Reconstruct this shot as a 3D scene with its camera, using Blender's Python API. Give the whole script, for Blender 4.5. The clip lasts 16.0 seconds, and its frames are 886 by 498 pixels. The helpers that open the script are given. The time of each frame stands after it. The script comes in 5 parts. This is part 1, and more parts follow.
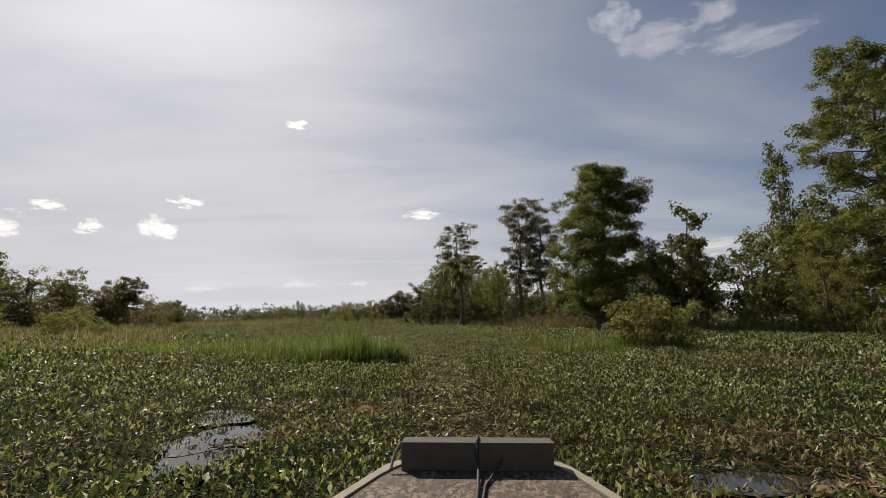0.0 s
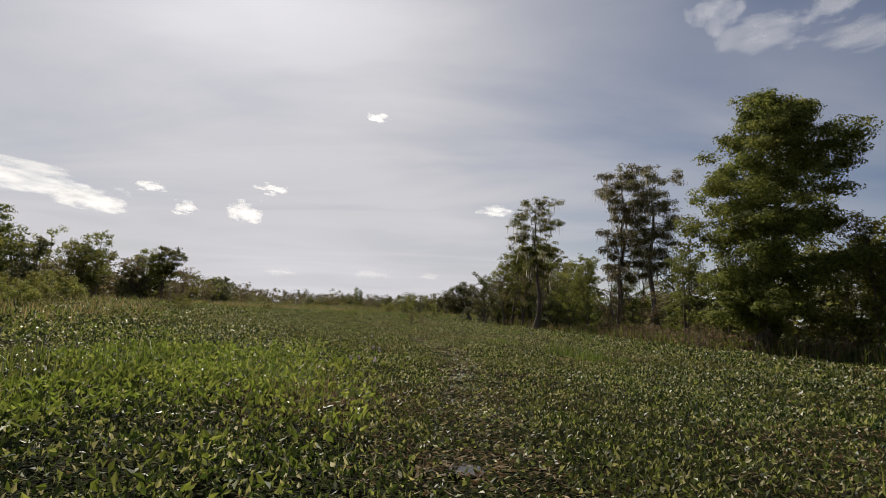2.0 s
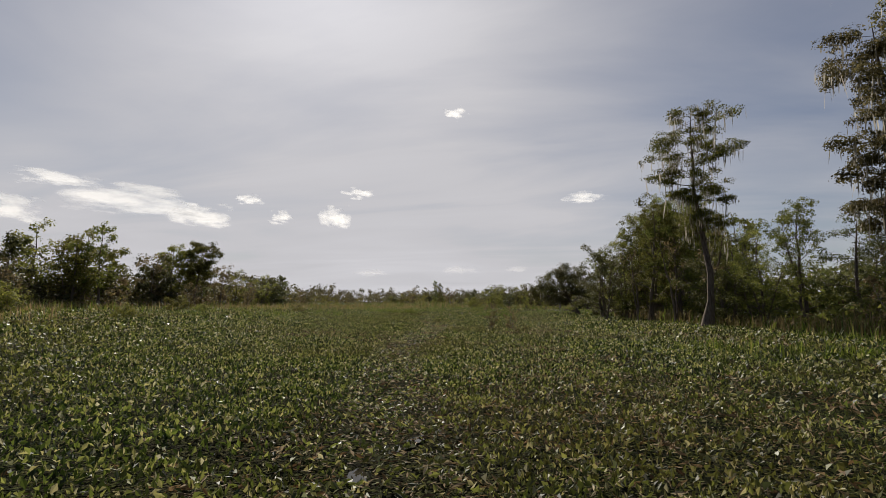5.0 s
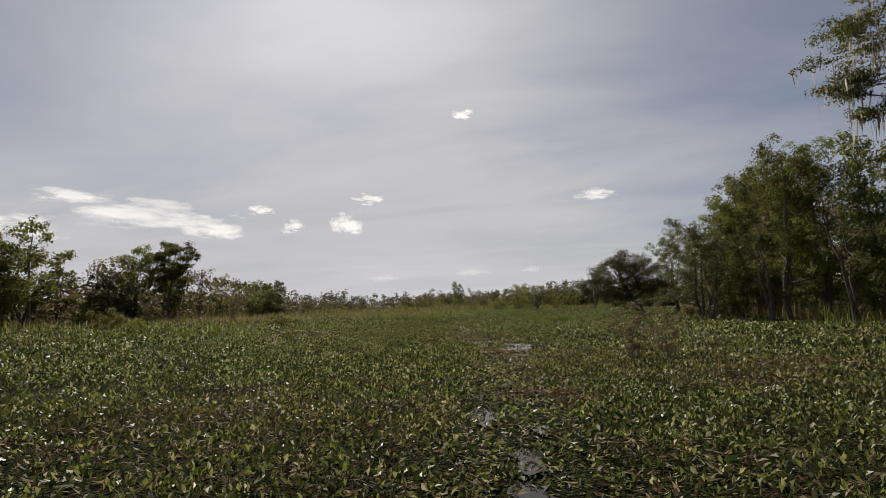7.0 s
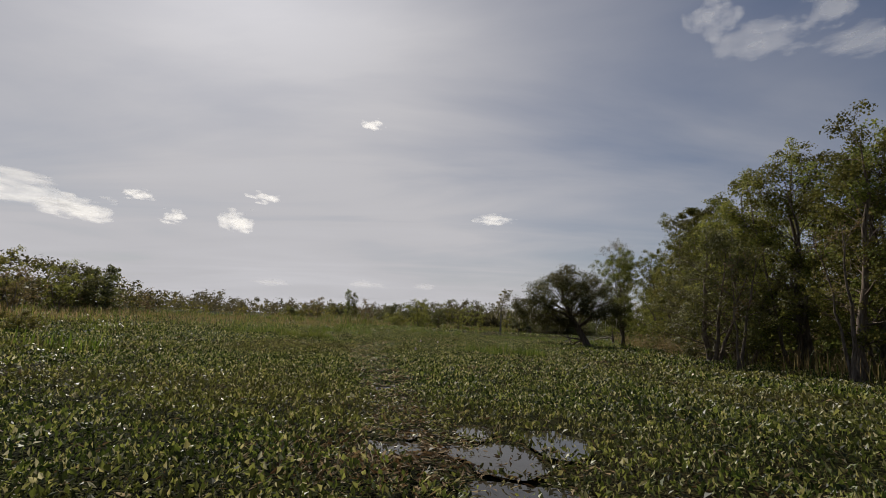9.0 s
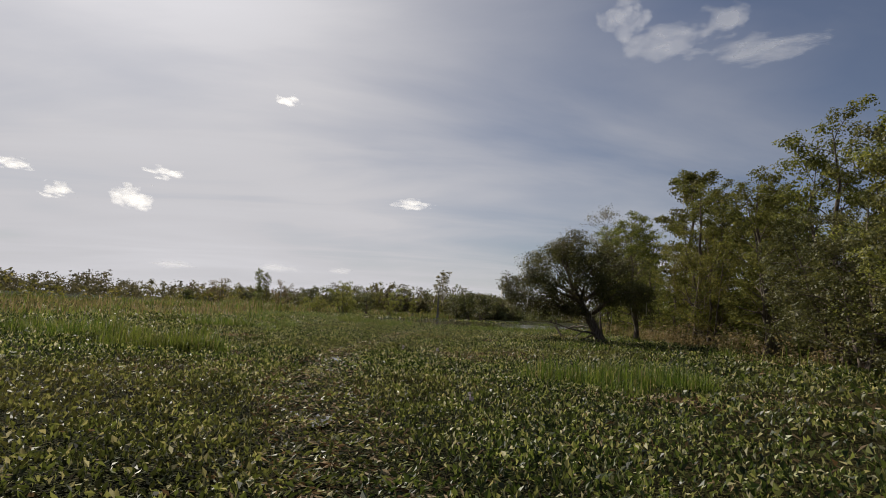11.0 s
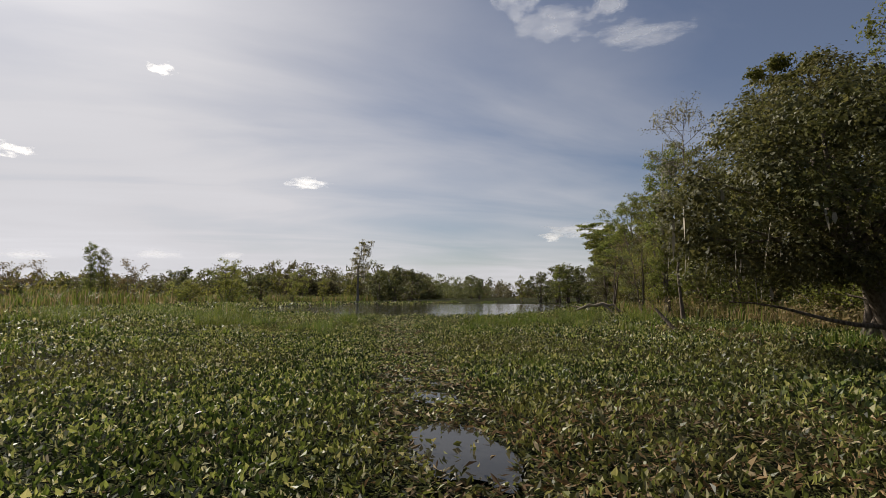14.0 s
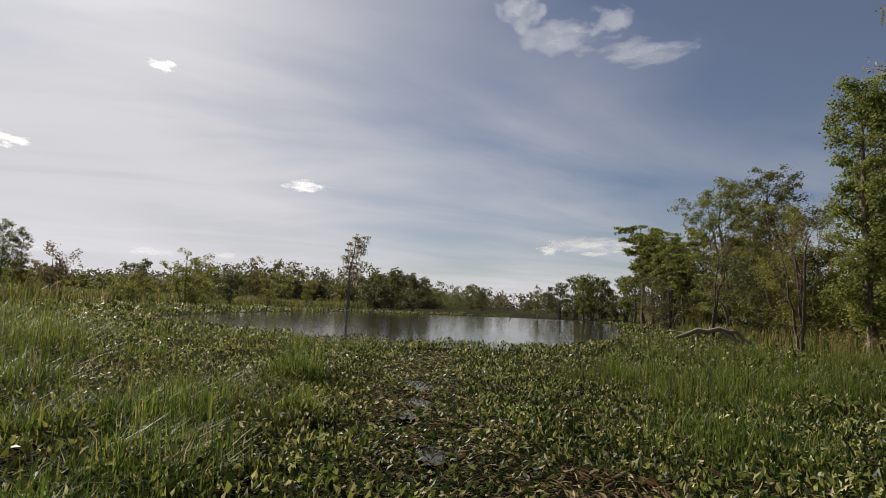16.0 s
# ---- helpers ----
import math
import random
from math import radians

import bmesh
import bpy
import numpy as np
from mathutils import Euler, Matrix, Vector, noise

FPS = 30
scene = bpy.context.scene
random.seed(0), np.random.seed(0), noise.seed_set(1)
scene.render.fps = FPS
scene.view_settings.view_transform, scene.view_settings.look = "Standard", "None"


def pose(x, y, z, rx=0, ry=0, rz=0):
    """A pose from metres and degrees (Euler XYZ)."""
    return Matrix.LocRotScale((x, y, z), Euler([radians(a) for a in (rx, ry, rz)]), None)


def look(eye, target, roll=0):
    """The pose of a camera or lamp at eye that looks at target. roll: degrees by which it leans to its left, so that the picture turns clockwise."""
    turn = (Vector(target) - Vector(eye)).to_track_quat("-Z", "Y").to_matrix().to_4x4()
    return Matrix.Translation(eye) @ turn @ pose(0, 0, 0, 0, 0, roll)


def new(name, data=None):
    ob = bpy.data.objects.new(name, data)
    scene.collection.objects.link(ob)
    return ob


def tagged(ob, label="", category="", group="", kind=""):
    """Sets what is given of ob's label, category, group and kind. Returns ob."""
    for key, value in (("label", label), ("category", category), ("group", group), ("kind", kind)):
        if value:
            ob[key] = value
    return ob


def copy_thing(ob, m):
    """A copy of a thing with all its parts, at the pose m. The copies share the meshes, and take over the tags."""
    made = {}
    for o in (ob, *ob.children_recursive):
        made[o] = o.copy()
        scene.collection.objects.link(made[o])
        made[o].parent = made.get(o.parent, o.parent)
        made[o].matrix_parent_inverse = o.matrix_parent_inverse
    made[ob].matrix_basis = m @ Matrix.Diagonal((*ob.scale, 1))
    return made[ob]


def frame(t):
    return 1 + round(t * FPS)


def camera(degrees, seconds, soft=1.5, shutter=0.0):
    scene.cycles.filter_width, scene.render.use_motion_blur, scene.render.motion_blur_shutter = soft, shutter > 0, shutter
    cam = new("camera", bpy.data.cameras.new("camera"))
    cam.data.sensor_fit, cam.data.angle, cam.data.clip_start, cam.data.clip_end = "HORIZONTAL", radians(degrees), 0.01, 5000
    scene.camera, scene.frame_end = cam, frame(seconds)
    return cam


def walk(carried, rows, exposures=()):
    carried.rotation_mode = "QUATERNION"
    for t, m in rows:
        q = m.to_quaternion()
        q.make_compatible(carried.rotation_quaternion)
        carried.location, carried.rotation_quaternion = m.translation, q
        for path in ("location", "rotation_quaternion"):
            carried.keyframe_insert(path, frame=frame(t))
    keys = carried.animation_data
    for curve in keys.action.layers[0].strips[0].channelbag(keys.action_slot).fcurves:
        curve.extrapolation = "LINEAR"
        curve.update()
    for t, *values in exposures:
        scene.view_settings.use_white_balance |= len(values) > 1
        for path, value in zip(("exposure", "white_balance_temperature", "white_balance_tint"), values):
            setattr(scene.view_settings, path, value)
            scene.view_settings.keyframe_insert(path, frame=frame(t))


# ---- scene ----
cam = camera(81.4, 16.0, soft=0.8)
# seconds, x, y, z, pitch, roll, yaw
PATH = [
    (0, 0.00, -0.00, 1.35, 7.56, 0.45, -0.00),
    (0.5, 0.07, 4.09, 1.35, 8.31, -0.60, 1.70),
    (1, 0.05, 8.18, 1.35, 7.15, -2.84, 2.93),
    (1.5, -0.05, 12.18, 1.35, 6.66, -3.91, 5.02),
    (2, -0.20, 16.06, 1.35, 6.98, -3.73, 7.50),
    (2.5, -0.35, 19.79, 1.35, 5.94, -4.61, 10.72),
    (3, -0.62, 23.44, 1.35, 5.17, -4.69, 13.87),
    (3.5, -1.05, 27.04, 1.35, 4.69, -3.97, 15.74),
    (4, -1.71, 30.62, 1.35, 5.50, -2.23, 16.16),
    (4.2, -2.05, 32.01, 1.35, 5.79, -1.57, 16.31),
    (5, -3.81, 37.31, 1.35, 5.97, -1.07, 17.44),
    (5.5, -5.23, 40.45, 1.35, 6.07, -0.76, 18.14),
    (6.3, -7.57, 45.51, 1.35, 6.25, -0.26, 19.27),
    (6.5, -8.11, 46.82, 1.35, 6.60, -0.07, 18.88),
    (7, -9.39, 50.07, 1.35, 6.30, 0.97, 19.05),
    (7.5, -10.58, 53.43, 1.35, 6.80, 0.60, 19.88),
    (7.7, -11.01, 54.78, 1.35, 7.71, 0.47, 21.30),
    (8, -11.66, 56.81, 1.35, 9.06, 0.29, 37.36),
    (8.2, -12.12, 58.11, 1.35, 8.65, 1.23, 39.60),
    (8.5, -12.83, 60.07, 1.35, 8.02, 2.63, 23.67),
    (8.7, -13.40, 61.38, 1.35, 7.65, 0.20, 13.70),
    (9, -14.25, 63.35, 1.35, 8.20, -3.45, 6.88),
    (9.2, -14.70, 64.67, 1.35, 7.79, -4.44, 4.72),
    (10, -16.52, 70.09, 1.35, 7.51, -3.99, 1.24),
    (10.5, -17.58, 73.55, 1.35, 7.33, -3.70, -0.94),
    (11.3, -19.05, 79.26, 1.35, 7.04, -3.25, -4.43),
    (11.5, -19.38, 80.74, 1.35, 7.05, -2.99, -6.31),
    (12, -20.06, 84.55, 1.35, 6.24, -1.74, -7.82),
    (12.5, -20.50, 88.41, 1.35, 4.96, -1.09, -8.76),
    (13, -20.71, 92.25, 1.35, 5.98, -0.92, -11.39),
    (13.5, -20.72, 95.96, 1.35, 5.31, -2.22, -12.31),
    (14, -20.70, 99.56, 1.35, 5.13, -0.44, -13.27),
    (14.5, -20.61, 103.12, 1.35, 5.60, -1.05, -17.55),
    (15, -20.31, 106.38, 1.35, 6.55, -2.48, -16.93),
    (15.5, -19.83, 109.45, 1.35, 7.16, -3.45, -14.67),
    (16, -19.43, 112.77, 1.35, 6.17, -2.75, -13.99),
]
walk(cam, [(t, pose(x, y, z, 90 + pitch, roll, yaw)) for t, x, y, z, pitch, roll, yaw in PATH],
     exposures=[(0.0, 0.12), (2.5, 0.03), (6.3, -0.1), (7.5, -0.2), (8.0, -0.33), (8.5, -0.28), (9.2, -0.2), (11.3, 0.0), (12.5, 0.08), (14.0, 0.16), (16.0, 0.16)])

# ---- light ----
SUN_AZ, SUN_EL = 34.0, 40.0          # degrees to the west of north, and up
SUN_DIR = Vector((-math.sin(radians(SUN_AZ)) * math.cos(radians(SUN_EL)),
                  math.cos(radians(SUN_AZ)) * math.cos(radians(SUN_EL)), math.sin(radians(SUN_EL))))
sun_data = bpy.data.lights.new("sun", "SUN")
sun_data.energy, sun_data.angle, sun_data.color = 5.5, radians(0.7), (1.0, 0.93, 0.82)
sun = new("sun", sun_data)
sun.matrix_basis = look((0, 0, 60), Vector((0, 0, 60)) - SUN_DIR)


class Nodes:
    """A short hand for wiring shader nodes."""

    def __init__(self, tree):
        self.tree = tree
        tree.nodes.clear()

    def __call__(self, kind, inputs=None, operation="", clamp=False, rgba=False):
        n = self.tree.nodes.new(kind)
        if operation:
            n.operation = operation
        if clamp:
            n.use_clamp = True
        if rgba:
            n.data_type = "RGBA"
        for k, v in (inputs or {}).items():
            if isinstance(v, bpy.types.NodeSocket):
                self.tree.links.new(v, n.inputs[k])
            else:
                n.inputs[k].default_value = v
        return n

    def math(self, op, a, b=0.0, clamp=False):
        return self("ShaderNodeMath", {0: a, 1: b}, operation=op, clamp=clamp).outputs[0]

    def mix(self, fac, a, b):
        return self("ShaderNodeMix", {0: fac, 6: a, 7: b}, rgba=True).outputs[2]

    def ramp(self, fac, stops):
        n = self("ShaderNodeValToRGB", {0: fac})
        el = n.color_ramp.elements
        while len(el) < len(stops):
            el.new(0.5)
        for e, (p, c) in zip(el, stops):
            e.position, e.color = p, (*c, 1) if len(c) == 3 else c
        return n.outputs[0]


def make_world():
    w = bpy.data.worlds.new("sky")
    scene.world = w
    w.use_nodes = True
    N = Nodes(w.node_tree)
    sky = N("ShaderNodeTexSky")
    sky.sky_type, sky.sun_disc = "NISHITA", False
    sky.sun_elevation, sky.sun_rotation = radians(SUN_EL), radians(-SUN_AZ)
    sky.air_density, sky.dust_density, sky.ozone_density = 1.0, 0.4, 2.0
    way = N("ShaderNodeTexCoord").outputs["Generated"]
    up = N("ShaderNodeSeparateXYZ", {0: way}).outputs[2]
    flat = N.math("MAXIMUM", N.math("ADD", up, 0.10), 0.03)
    plane = N("ShaderNodeVectorMath", {0: way, 1: N("ShaderNodeCombineXYZ", {0: flat, 1: flat, 2: flat}).outputs[0]}, operation="DIVIDE").outputs[0]
    veil = N("ShaderNodeMapping", {0: plane, "Rotation": (0, 0, radians(25)), "Scale": (0.5, 1.25, 0.0)}).outputs[0]
    cirrus = N("ShaderNodeTexNoise", {"Vector": veil, "Scale": 0.8, "Detail": 7.0, "Roughness": 0.52, "Distortion": 0.6}).outputs[0]
    wide = N("ShaderNodeTexNoise", {"Vector": plane, "Scale": 0.5, "Detail": 3.0}).outputs[0]
    near_sun = N.math("MAXIMUM", N("ShaderNodeVectorMath", {0: way, 1: tuple(SUN_DIR)}, operation="DOT_PRODUCT").outputs["Value"], 0.0)
    # the thick of the cirrus veil lies a little east of the sun
    heart = N.math("MAXIMUM", N("ShaderNodeVectorMath", {0: way, 1: (-0.407, 0.765, 0.500)}, operation="DOT_PRODUCT").outputs["Value"], 0.0)
    halo = N.math("POWER", heart, 5.0)
    glare = N.math("POWER", near_sun, 26.0)
    streak = N.math("ADD", N.math("MULTIPLY", N.math("SUBTRACT", cirrus, 0.5), 1.25), N.math("MULTIPLY", N.math("SUBTRACT", wide, 0.5), 0.9))
    cover = N.math("ADD", N.math("ADD", streak, -0.18), N.math("MULTIPLY", halo, 1.05))
    haze = N.math("POWER", N.math("SUBTRACT", 1.0, N.math("MAXIMUM", up, 0.0)), 3.6)
    cover = N.math("ADD", cover, N.math("MULTIPLY", haze, 0.95), clamp=True)
    cover = N.math("MAXIMUM", cover, 0.10)
    bright = N.math("ADD", N.math("ADD", N.math("ADD", 4.1, N.math("MULTIPLY", haze, 1.45)), N.math("MULTIPLY", halo, 1.55)), N.math("MULTIPLY", glare, 3.0))
    bright = N.math("MULTIPLY", bright, N.math("ADD", 1.0, N.math("MULTIPLY", streak, 0.26)))
    cloud = N("ShaderNodeVectorMath", {0: (1.005, 0.990, 1.035), "Scale": bright}, operation="SCALE").outputs[0]
    blue = N("ShaderNodeHueSaturation", {"Color": sky.outputs[0], "Hue": 0.508, "Saturation": 1.0, "Value": 0.55}).outputs[0]
    mixed = N.mix(cover, blue, cloud)
    bg = N("ShaderNodeBackground", {0: mixed, 1: 0.10})
    N("ShaderNodeOutputWorld", {0: bg.outputs[0]})


make_world()

# ---- materials ----


def surface(name, build):
    m = bpy.data.materials.new(name)
    m.use_nodes = True
    N = Nodes(m.node_tree)
    out = N("ShaderNodeOutputMaterial")
    m.node_tree.links.new(build(N), out.inputs[0])
    return m


def leaf_material(name, stops, through_light=0.35, rough=0.45, patch=0.25, spec=0.5, patch_to=(0.10, 0.09, 0.03), each=0.0):
    """Leaves: a colour of its own for each blade, patches of another tint, and light that comes through."""
    def build(N):
        rnd = N("ShaderNodeNewGeometry").outputs["Random Per Island"]
        col = N.ramp(rnd, stops)
        pos = N("ShaderNodeNewGeometry").outputs["Position"]
        big = N("ShaderNodeTexNoise", {"Vector": pos, "Scale": patch, "Detail": 3.0}).outputs[0]
        col = N.mix(N.math("MULTIPLY", N.ramp(big, [(0.45, (0, 0, 0)), (0.7, (1, 1, 1))]), 0.45), col, (*patch_to, 1))
        fine = N("ShaderNodeTexNoise", {"Vector": pos, "Scale": 30.0, "Detail": 2.0}).outputs[0]
        middle = N("ShaderNodeTexNoise", {"Vector": pos, "Scale": 1.4, "Detail": 3.0}).outputs[0]
        own = N("ShaderNodeObjectInfo").outputs["Random"]
        col = N("ShaderNodeHueSaturation", {"Color": col, "Hue": N.math("ADD", 0.5, N.math("MULTIPLY", N.math("SUBTRACT", own, 0.6), 0.06 * each)), "Value": N.math("MULTIPLY", N.math("ADD", 0.7, N.math("MULTIPLY", fine, 0.6)), N.math("MULTIPLY", N.math("ADD", 0.15, N.math("MULTIPLY", middle, 1.7)), N.math("ADD", 1.0 - 0.5 * each, N.math("MULTIPLY", own, each))))}).outputs[0]
        p = N("ShaderNodeBsdfPrincipled", {"Base Color": col, "Roughness": rough, "Specular IOR Level": spec})
        warm = N("ShaderNodeHueSaturation", {"Color": col, "Hue": 0.495, "Saturation": 1.0, "Value": 1.4}).outputs[0]
        tr = N("ShaderNodeBsdfTranslucent", {"Color": warm})
        return N("ShaderNodeMixShader", {0: through_light, 1: p.outputs[0], 2: tr.outputs[0]}).outputs[0]
    return surface(name, build)


def bark_material(name, a, b):
    def build(N):
        pos = N("ShaderNodeNewGeometry").outputs["Position"]
        stretched = N("ShaderNodeMapping", {0: pos, "Scale": (9, 9, 1.2)}).outputs[0]
        n = N("ShaderNodeTexNoise", {"Vector": stretched, "Scale": 2.0, "Detail": 5.0}).outputs[0]
        col = N.mix(N.ramp(n, [(0.35, (0, 0, 0)), (0.65, (1, 1, 1))]), (*a, 1), (*b, 1))
        bump = N("ShaderNodeBump", {"Strength": 0.6, "Distance": 0.03, "Height": n}).outputs[0]
        return N("ShaderNodeBsdfPrincipled", {"Base Color": col, "Roughness": 0.9, "Normal": bump, "Specular IOR Level": 0.2}).outputs[0]
    return surface(name, build)


def ground_build(N):
    pos = N("ShaderNodeNewGeometry").outputs["Position"]
    flat = N("ShaderNodeMapping", {0: pos, "Scale": (1, 1, 0)}).outputs[0]
    warp = N("ShaderNodeTexNoise", {"Vector": flat, "Scale": 9.0, "Detail": 2.0}).outputs["Color"]
    bent = N("ShaderNodeVectorMath", {0: flat, 1: N("ShaderNodeVectorMath", {0: warp, "Scale": 0.10}, operation="SCALE").outputs[0]}, operation="ADD").outputs[0]
    cells = N("ShaderNodeTexVoronoi", {"Vector": bent, "Scale": 34.0})
    pick = N("ShaderNodeSeparateColor", {0: cells.outputs["Color"]}).outputs[0]
    a = N("ShaderNodeTexNoise", {"Vector": flat, "Scale": 0.12, "Detail": 6.0}).outputs[0]
    b = N("ShaderNodeTexNoise", {"Vector": flat, "Scale": 7.0, "Detail": 5.0}).outputs[0]
    col = N.ramp(pick, [(0.0, (0.006, 0.008, 0.003)), (0.4, (0.016, 0.022, 0.006)), (0.7, (0.048, 0.060, 0.014)), (0.9, (0.08, 0.08, 0.024)), (1.0, (0.13, 0.11, 0.045))])
    col = N.mix(N.ramp(a, [(0.45, (0, 0, 0)), (0.65, (0.5, 0.5, 0.5))]), col, (0.06, 0.045, 0.018, 1))
    col = N.mix(N.ramp(b, [(0.35, (0.8, 0.8, 0.8)), (0.6, (0, 0, 0))]), col, (0.010, 0.009, 0.005, 1))
    height = N.math("ADD", pick, N.math("MULTIPLY", cells.outputs["Distance"], -1.5))
    bump = N("ShaderNodeBump", {"Strength": 1.0, "Distance": 0.035, "Height": height}).outputs[0]
    return N("ShaderNodeBsdfPrincipled", {"Base Color": col, "Roughness": 0.95, "Specular IOR Level": 0.04, "Normal": bump}).outputs[0]


def water_build(N):
    pos = N("ShaderNodeNewGeometry").outputs["Position"]
    n = N("ShaderNodeTexNoise", {"Vector": pos, "Scale": 2.5, "Detail": 4.0}).outputs[0]
    bump = N("ShaderNodeBump", {"Strength": 0.12, "Distance": 0.03, "Height": n}).outputs[0]
    return N("ShaderNodeBsdfPrincipled", {"Base Color": (0.028, 0.025, 0.018, 1), "Roughness": 0.05, "IOR": 1.33, "Normal": bump}).outputs[0]


M_GROUND = surface("marsh_mud", ground_build)
def lake_build(N):
    pos = N("ShaderNodeNewGeometry").outputs["Position"]
    m = N("ShaderNodeMapping", {0: pos, "Rotation": (0, 0, radians(20)), "Scale": (1.0, 2.2, 1.0)}).outputs[0]
    n = N("ShaderNodeTexNoise", {"Vector": m, "Scale": 1.6, "Detail": 5.0}).outputs[0]
    calm = N("ShaderNodeTexNoise", {"Vector": pos, "Scale": 0.08, "Detail": 2.0}).outputs[0]
    bump = N("ShaderNodeBump", {"Strength": N.math("ADD", 0.01, N.math("MULTIPLY", calm, 0.12)), "Distance": 0.10, "Height": n}).outputs[0]
    return N("ShaderNodeBsdfPrincipled", {"Base Color": (0.02, 0.019, 0.013, 1), "Roughness": 0.08, "IOR": 1.33, "Normal": bump}).outputs[0]


M_WATER = surface("dark_water", water_build)
M_LAKE = surface("rippled_water", lake_build)
# darkest stops paint in the shade between leaves, palest ones their highlights
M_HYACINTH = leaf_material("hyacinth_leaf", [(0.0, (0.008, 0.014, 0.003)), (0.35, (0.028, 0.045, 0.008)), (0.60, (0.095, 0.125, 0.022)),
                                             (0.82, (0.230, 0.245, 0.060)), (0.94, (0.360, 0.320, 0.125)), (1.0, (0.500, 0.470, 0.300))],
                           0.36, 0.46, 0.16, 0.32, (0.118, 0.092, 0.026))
M_DEAD = leaf_material("dead_leaf", [(0.0, (0.060, 0.038, 0.018)), (0.4, (0.155, 0.102, 0.048)), (0.8, (0.28, 0.205, 0.105)), (1.0, (0.46, 0.38, 0.24))],
                       0.25, 0.65, 0.5, 0.15, (0.17, 0.085, 0.030))
M_GRASS = leaf_material("marsh_grass", [(0.0, (0.030, 0.055, 0.008)), (0.5, (0.080, 0.122, 0.016)), (0.88, (0.155, 0.18, 0.032)), (1.0, (0.26, 0.21, 0.09))],
                        0.45, 0.5, 0.3, 0.25, (0.12, 0.115, 0.02))
M_STRAW = leaf_material("straw_grass", [(0.0, (0.11, 0.095, 0.033)), (0.5, (0.20, 0.155, 0.062)), (1.0, (0.31, 0.22, 0.11))], 0.35, 0.6, 0.1, 0.25, (0.13, 0.12, 0.03))
M_CYPRESS = leaf_material("cypress_needles", [(0.0, (0.066, 0.080, 0.018)), (0.5, (0.132, 0.148, 0.030)), (1.0, (0.225, 0.220, 0.052))], 0.40, 0.75, 0.3, 0.15, (0.10, 0.085, 0.024), 0.55)
M_GREYCYPRESS = leaf_material("grey_cypress_needles", [(0.0, (0.086, 0.084, 0.034)), (0.5, (0.156, 0.150, 0.056)), (1.0, (0.250, 0.222, 0.088))], 0.42, 0.8, 0.3, 0.1, (0.11, 0.085, 0.05), 0.55)
M_BRIGHT = leaf_material("bright_leaf", [(0.0, (0.07, 0.10, 0.014)), (0.5, (0.14, 0.18, 0.025)), (1.0, (0.22, 0.24, 0.05))], 0.45, 0.45, 0.5, 0.35, (0.12, 0.11, 0.02))
M_WILLOW = leaf_material("willow_leaves", [(0.0, (0.084, 0.098, 0.018)), (0.5, (0.162, 0.172, 0.032)), (1.0, (0.275, 0.255, 0.060))], 0.42, 0.65, 0.3, 0.2, (0.13, 0.10, 0.026), 0.55)
M_OAK = leaf_material("oak_leaves", [(0.0, (0.052, 0.060, 0.018)), (0.5, (0.100, 0.108, 0.030)), (1.0, (0.165, 0.160, 0.048))], 0.36, 0.55, 0.4, 0.3, (0.09, 0.07, 0.028), 0.55)
M_FARWOOD = leaf_material("far_wood_leaves", [(0.0, (0.062, 0.058, 0.026)), (0.5, (0.102, 0.092, 0.040)), (1.0, (0.155, 0.135, 0.062))], 0.35, 0.7, 0.06, 0.15, (0.085, 0.058, 0.034))
M_BROWNLEAF = leaf_material("dry_leaves", [(0.0, (0.10, 0.068, 0.032)), (0.5, (0.16, 0.12, 0.055)), (1.0, (0.23, 0.18, 0.085))], 0.4, 0.65, 0.4, 0.2, (0.11, 0.105, 0.035))
M_MOSS = leaf_material("spanish_moss", [(0.0, (0.25, 0.225, 0.175)), (1.0, (0.42, 0.39, 0.32))], 0.58, 0.9, 0.4, 0.1, (0.27, 0.22, 0.16))
M_PALELEAF = leaf_material("pale_leaves", [(0.0, (0.13, 0.13, 0.075)), (0.5, (0.21, 0.205, 0.13)), (1.0, (0.30, 0.28, 0.19))], 0.4, 0.8, 0.4, 0.15, (0.19, 0.15, 0.10))
M_BARK = bark_material("bark_brown", (0.075, 0.055, 0.040), (0.20, 0.16, 0.125))
M_BARKGREY = bark_material("bark_grey", (0.12, 0.10, 0.085), (0.26, 0.23, 0.20))

# ---- building helpers ----
ROUTE = np.array([(x, y) for t, x, y, *rest in PATH] + [(-18.6, 116.5), (-17.6, 120.5)])
# the older boat trail through the mat
TRAIL = np.array([(0.2, -2), (0.1, 9), (-0.1, 17.5), (-0.1, 19.7), (-1.1, 27.3), (-2.1, 33), (-3.7, 37.5), (-6.5, 43.5), (-9.3, 50.6), (-10.2, 54.5), (-12.2, 63), (-13.3, 66.6), (-15.3, 69.6),
                  (-16.9, 75), (-18.6, 80), (-20.1, 85), (-20.5, 90), (-20.5, 95.7), (-19.8, 101), (-19.5, 104.5), (-19.0, 110), (-18.3, 116), (-18.0, 120), (-16.5, 126)])


def thing(name, x=0.0, y=0.0, z=0.0, label="", category="", group="", kind=""):
    ob = new(name)
    ob.matrix_basis = pose(x, y, z)
    return tagged(ob, label, category, group, kind)


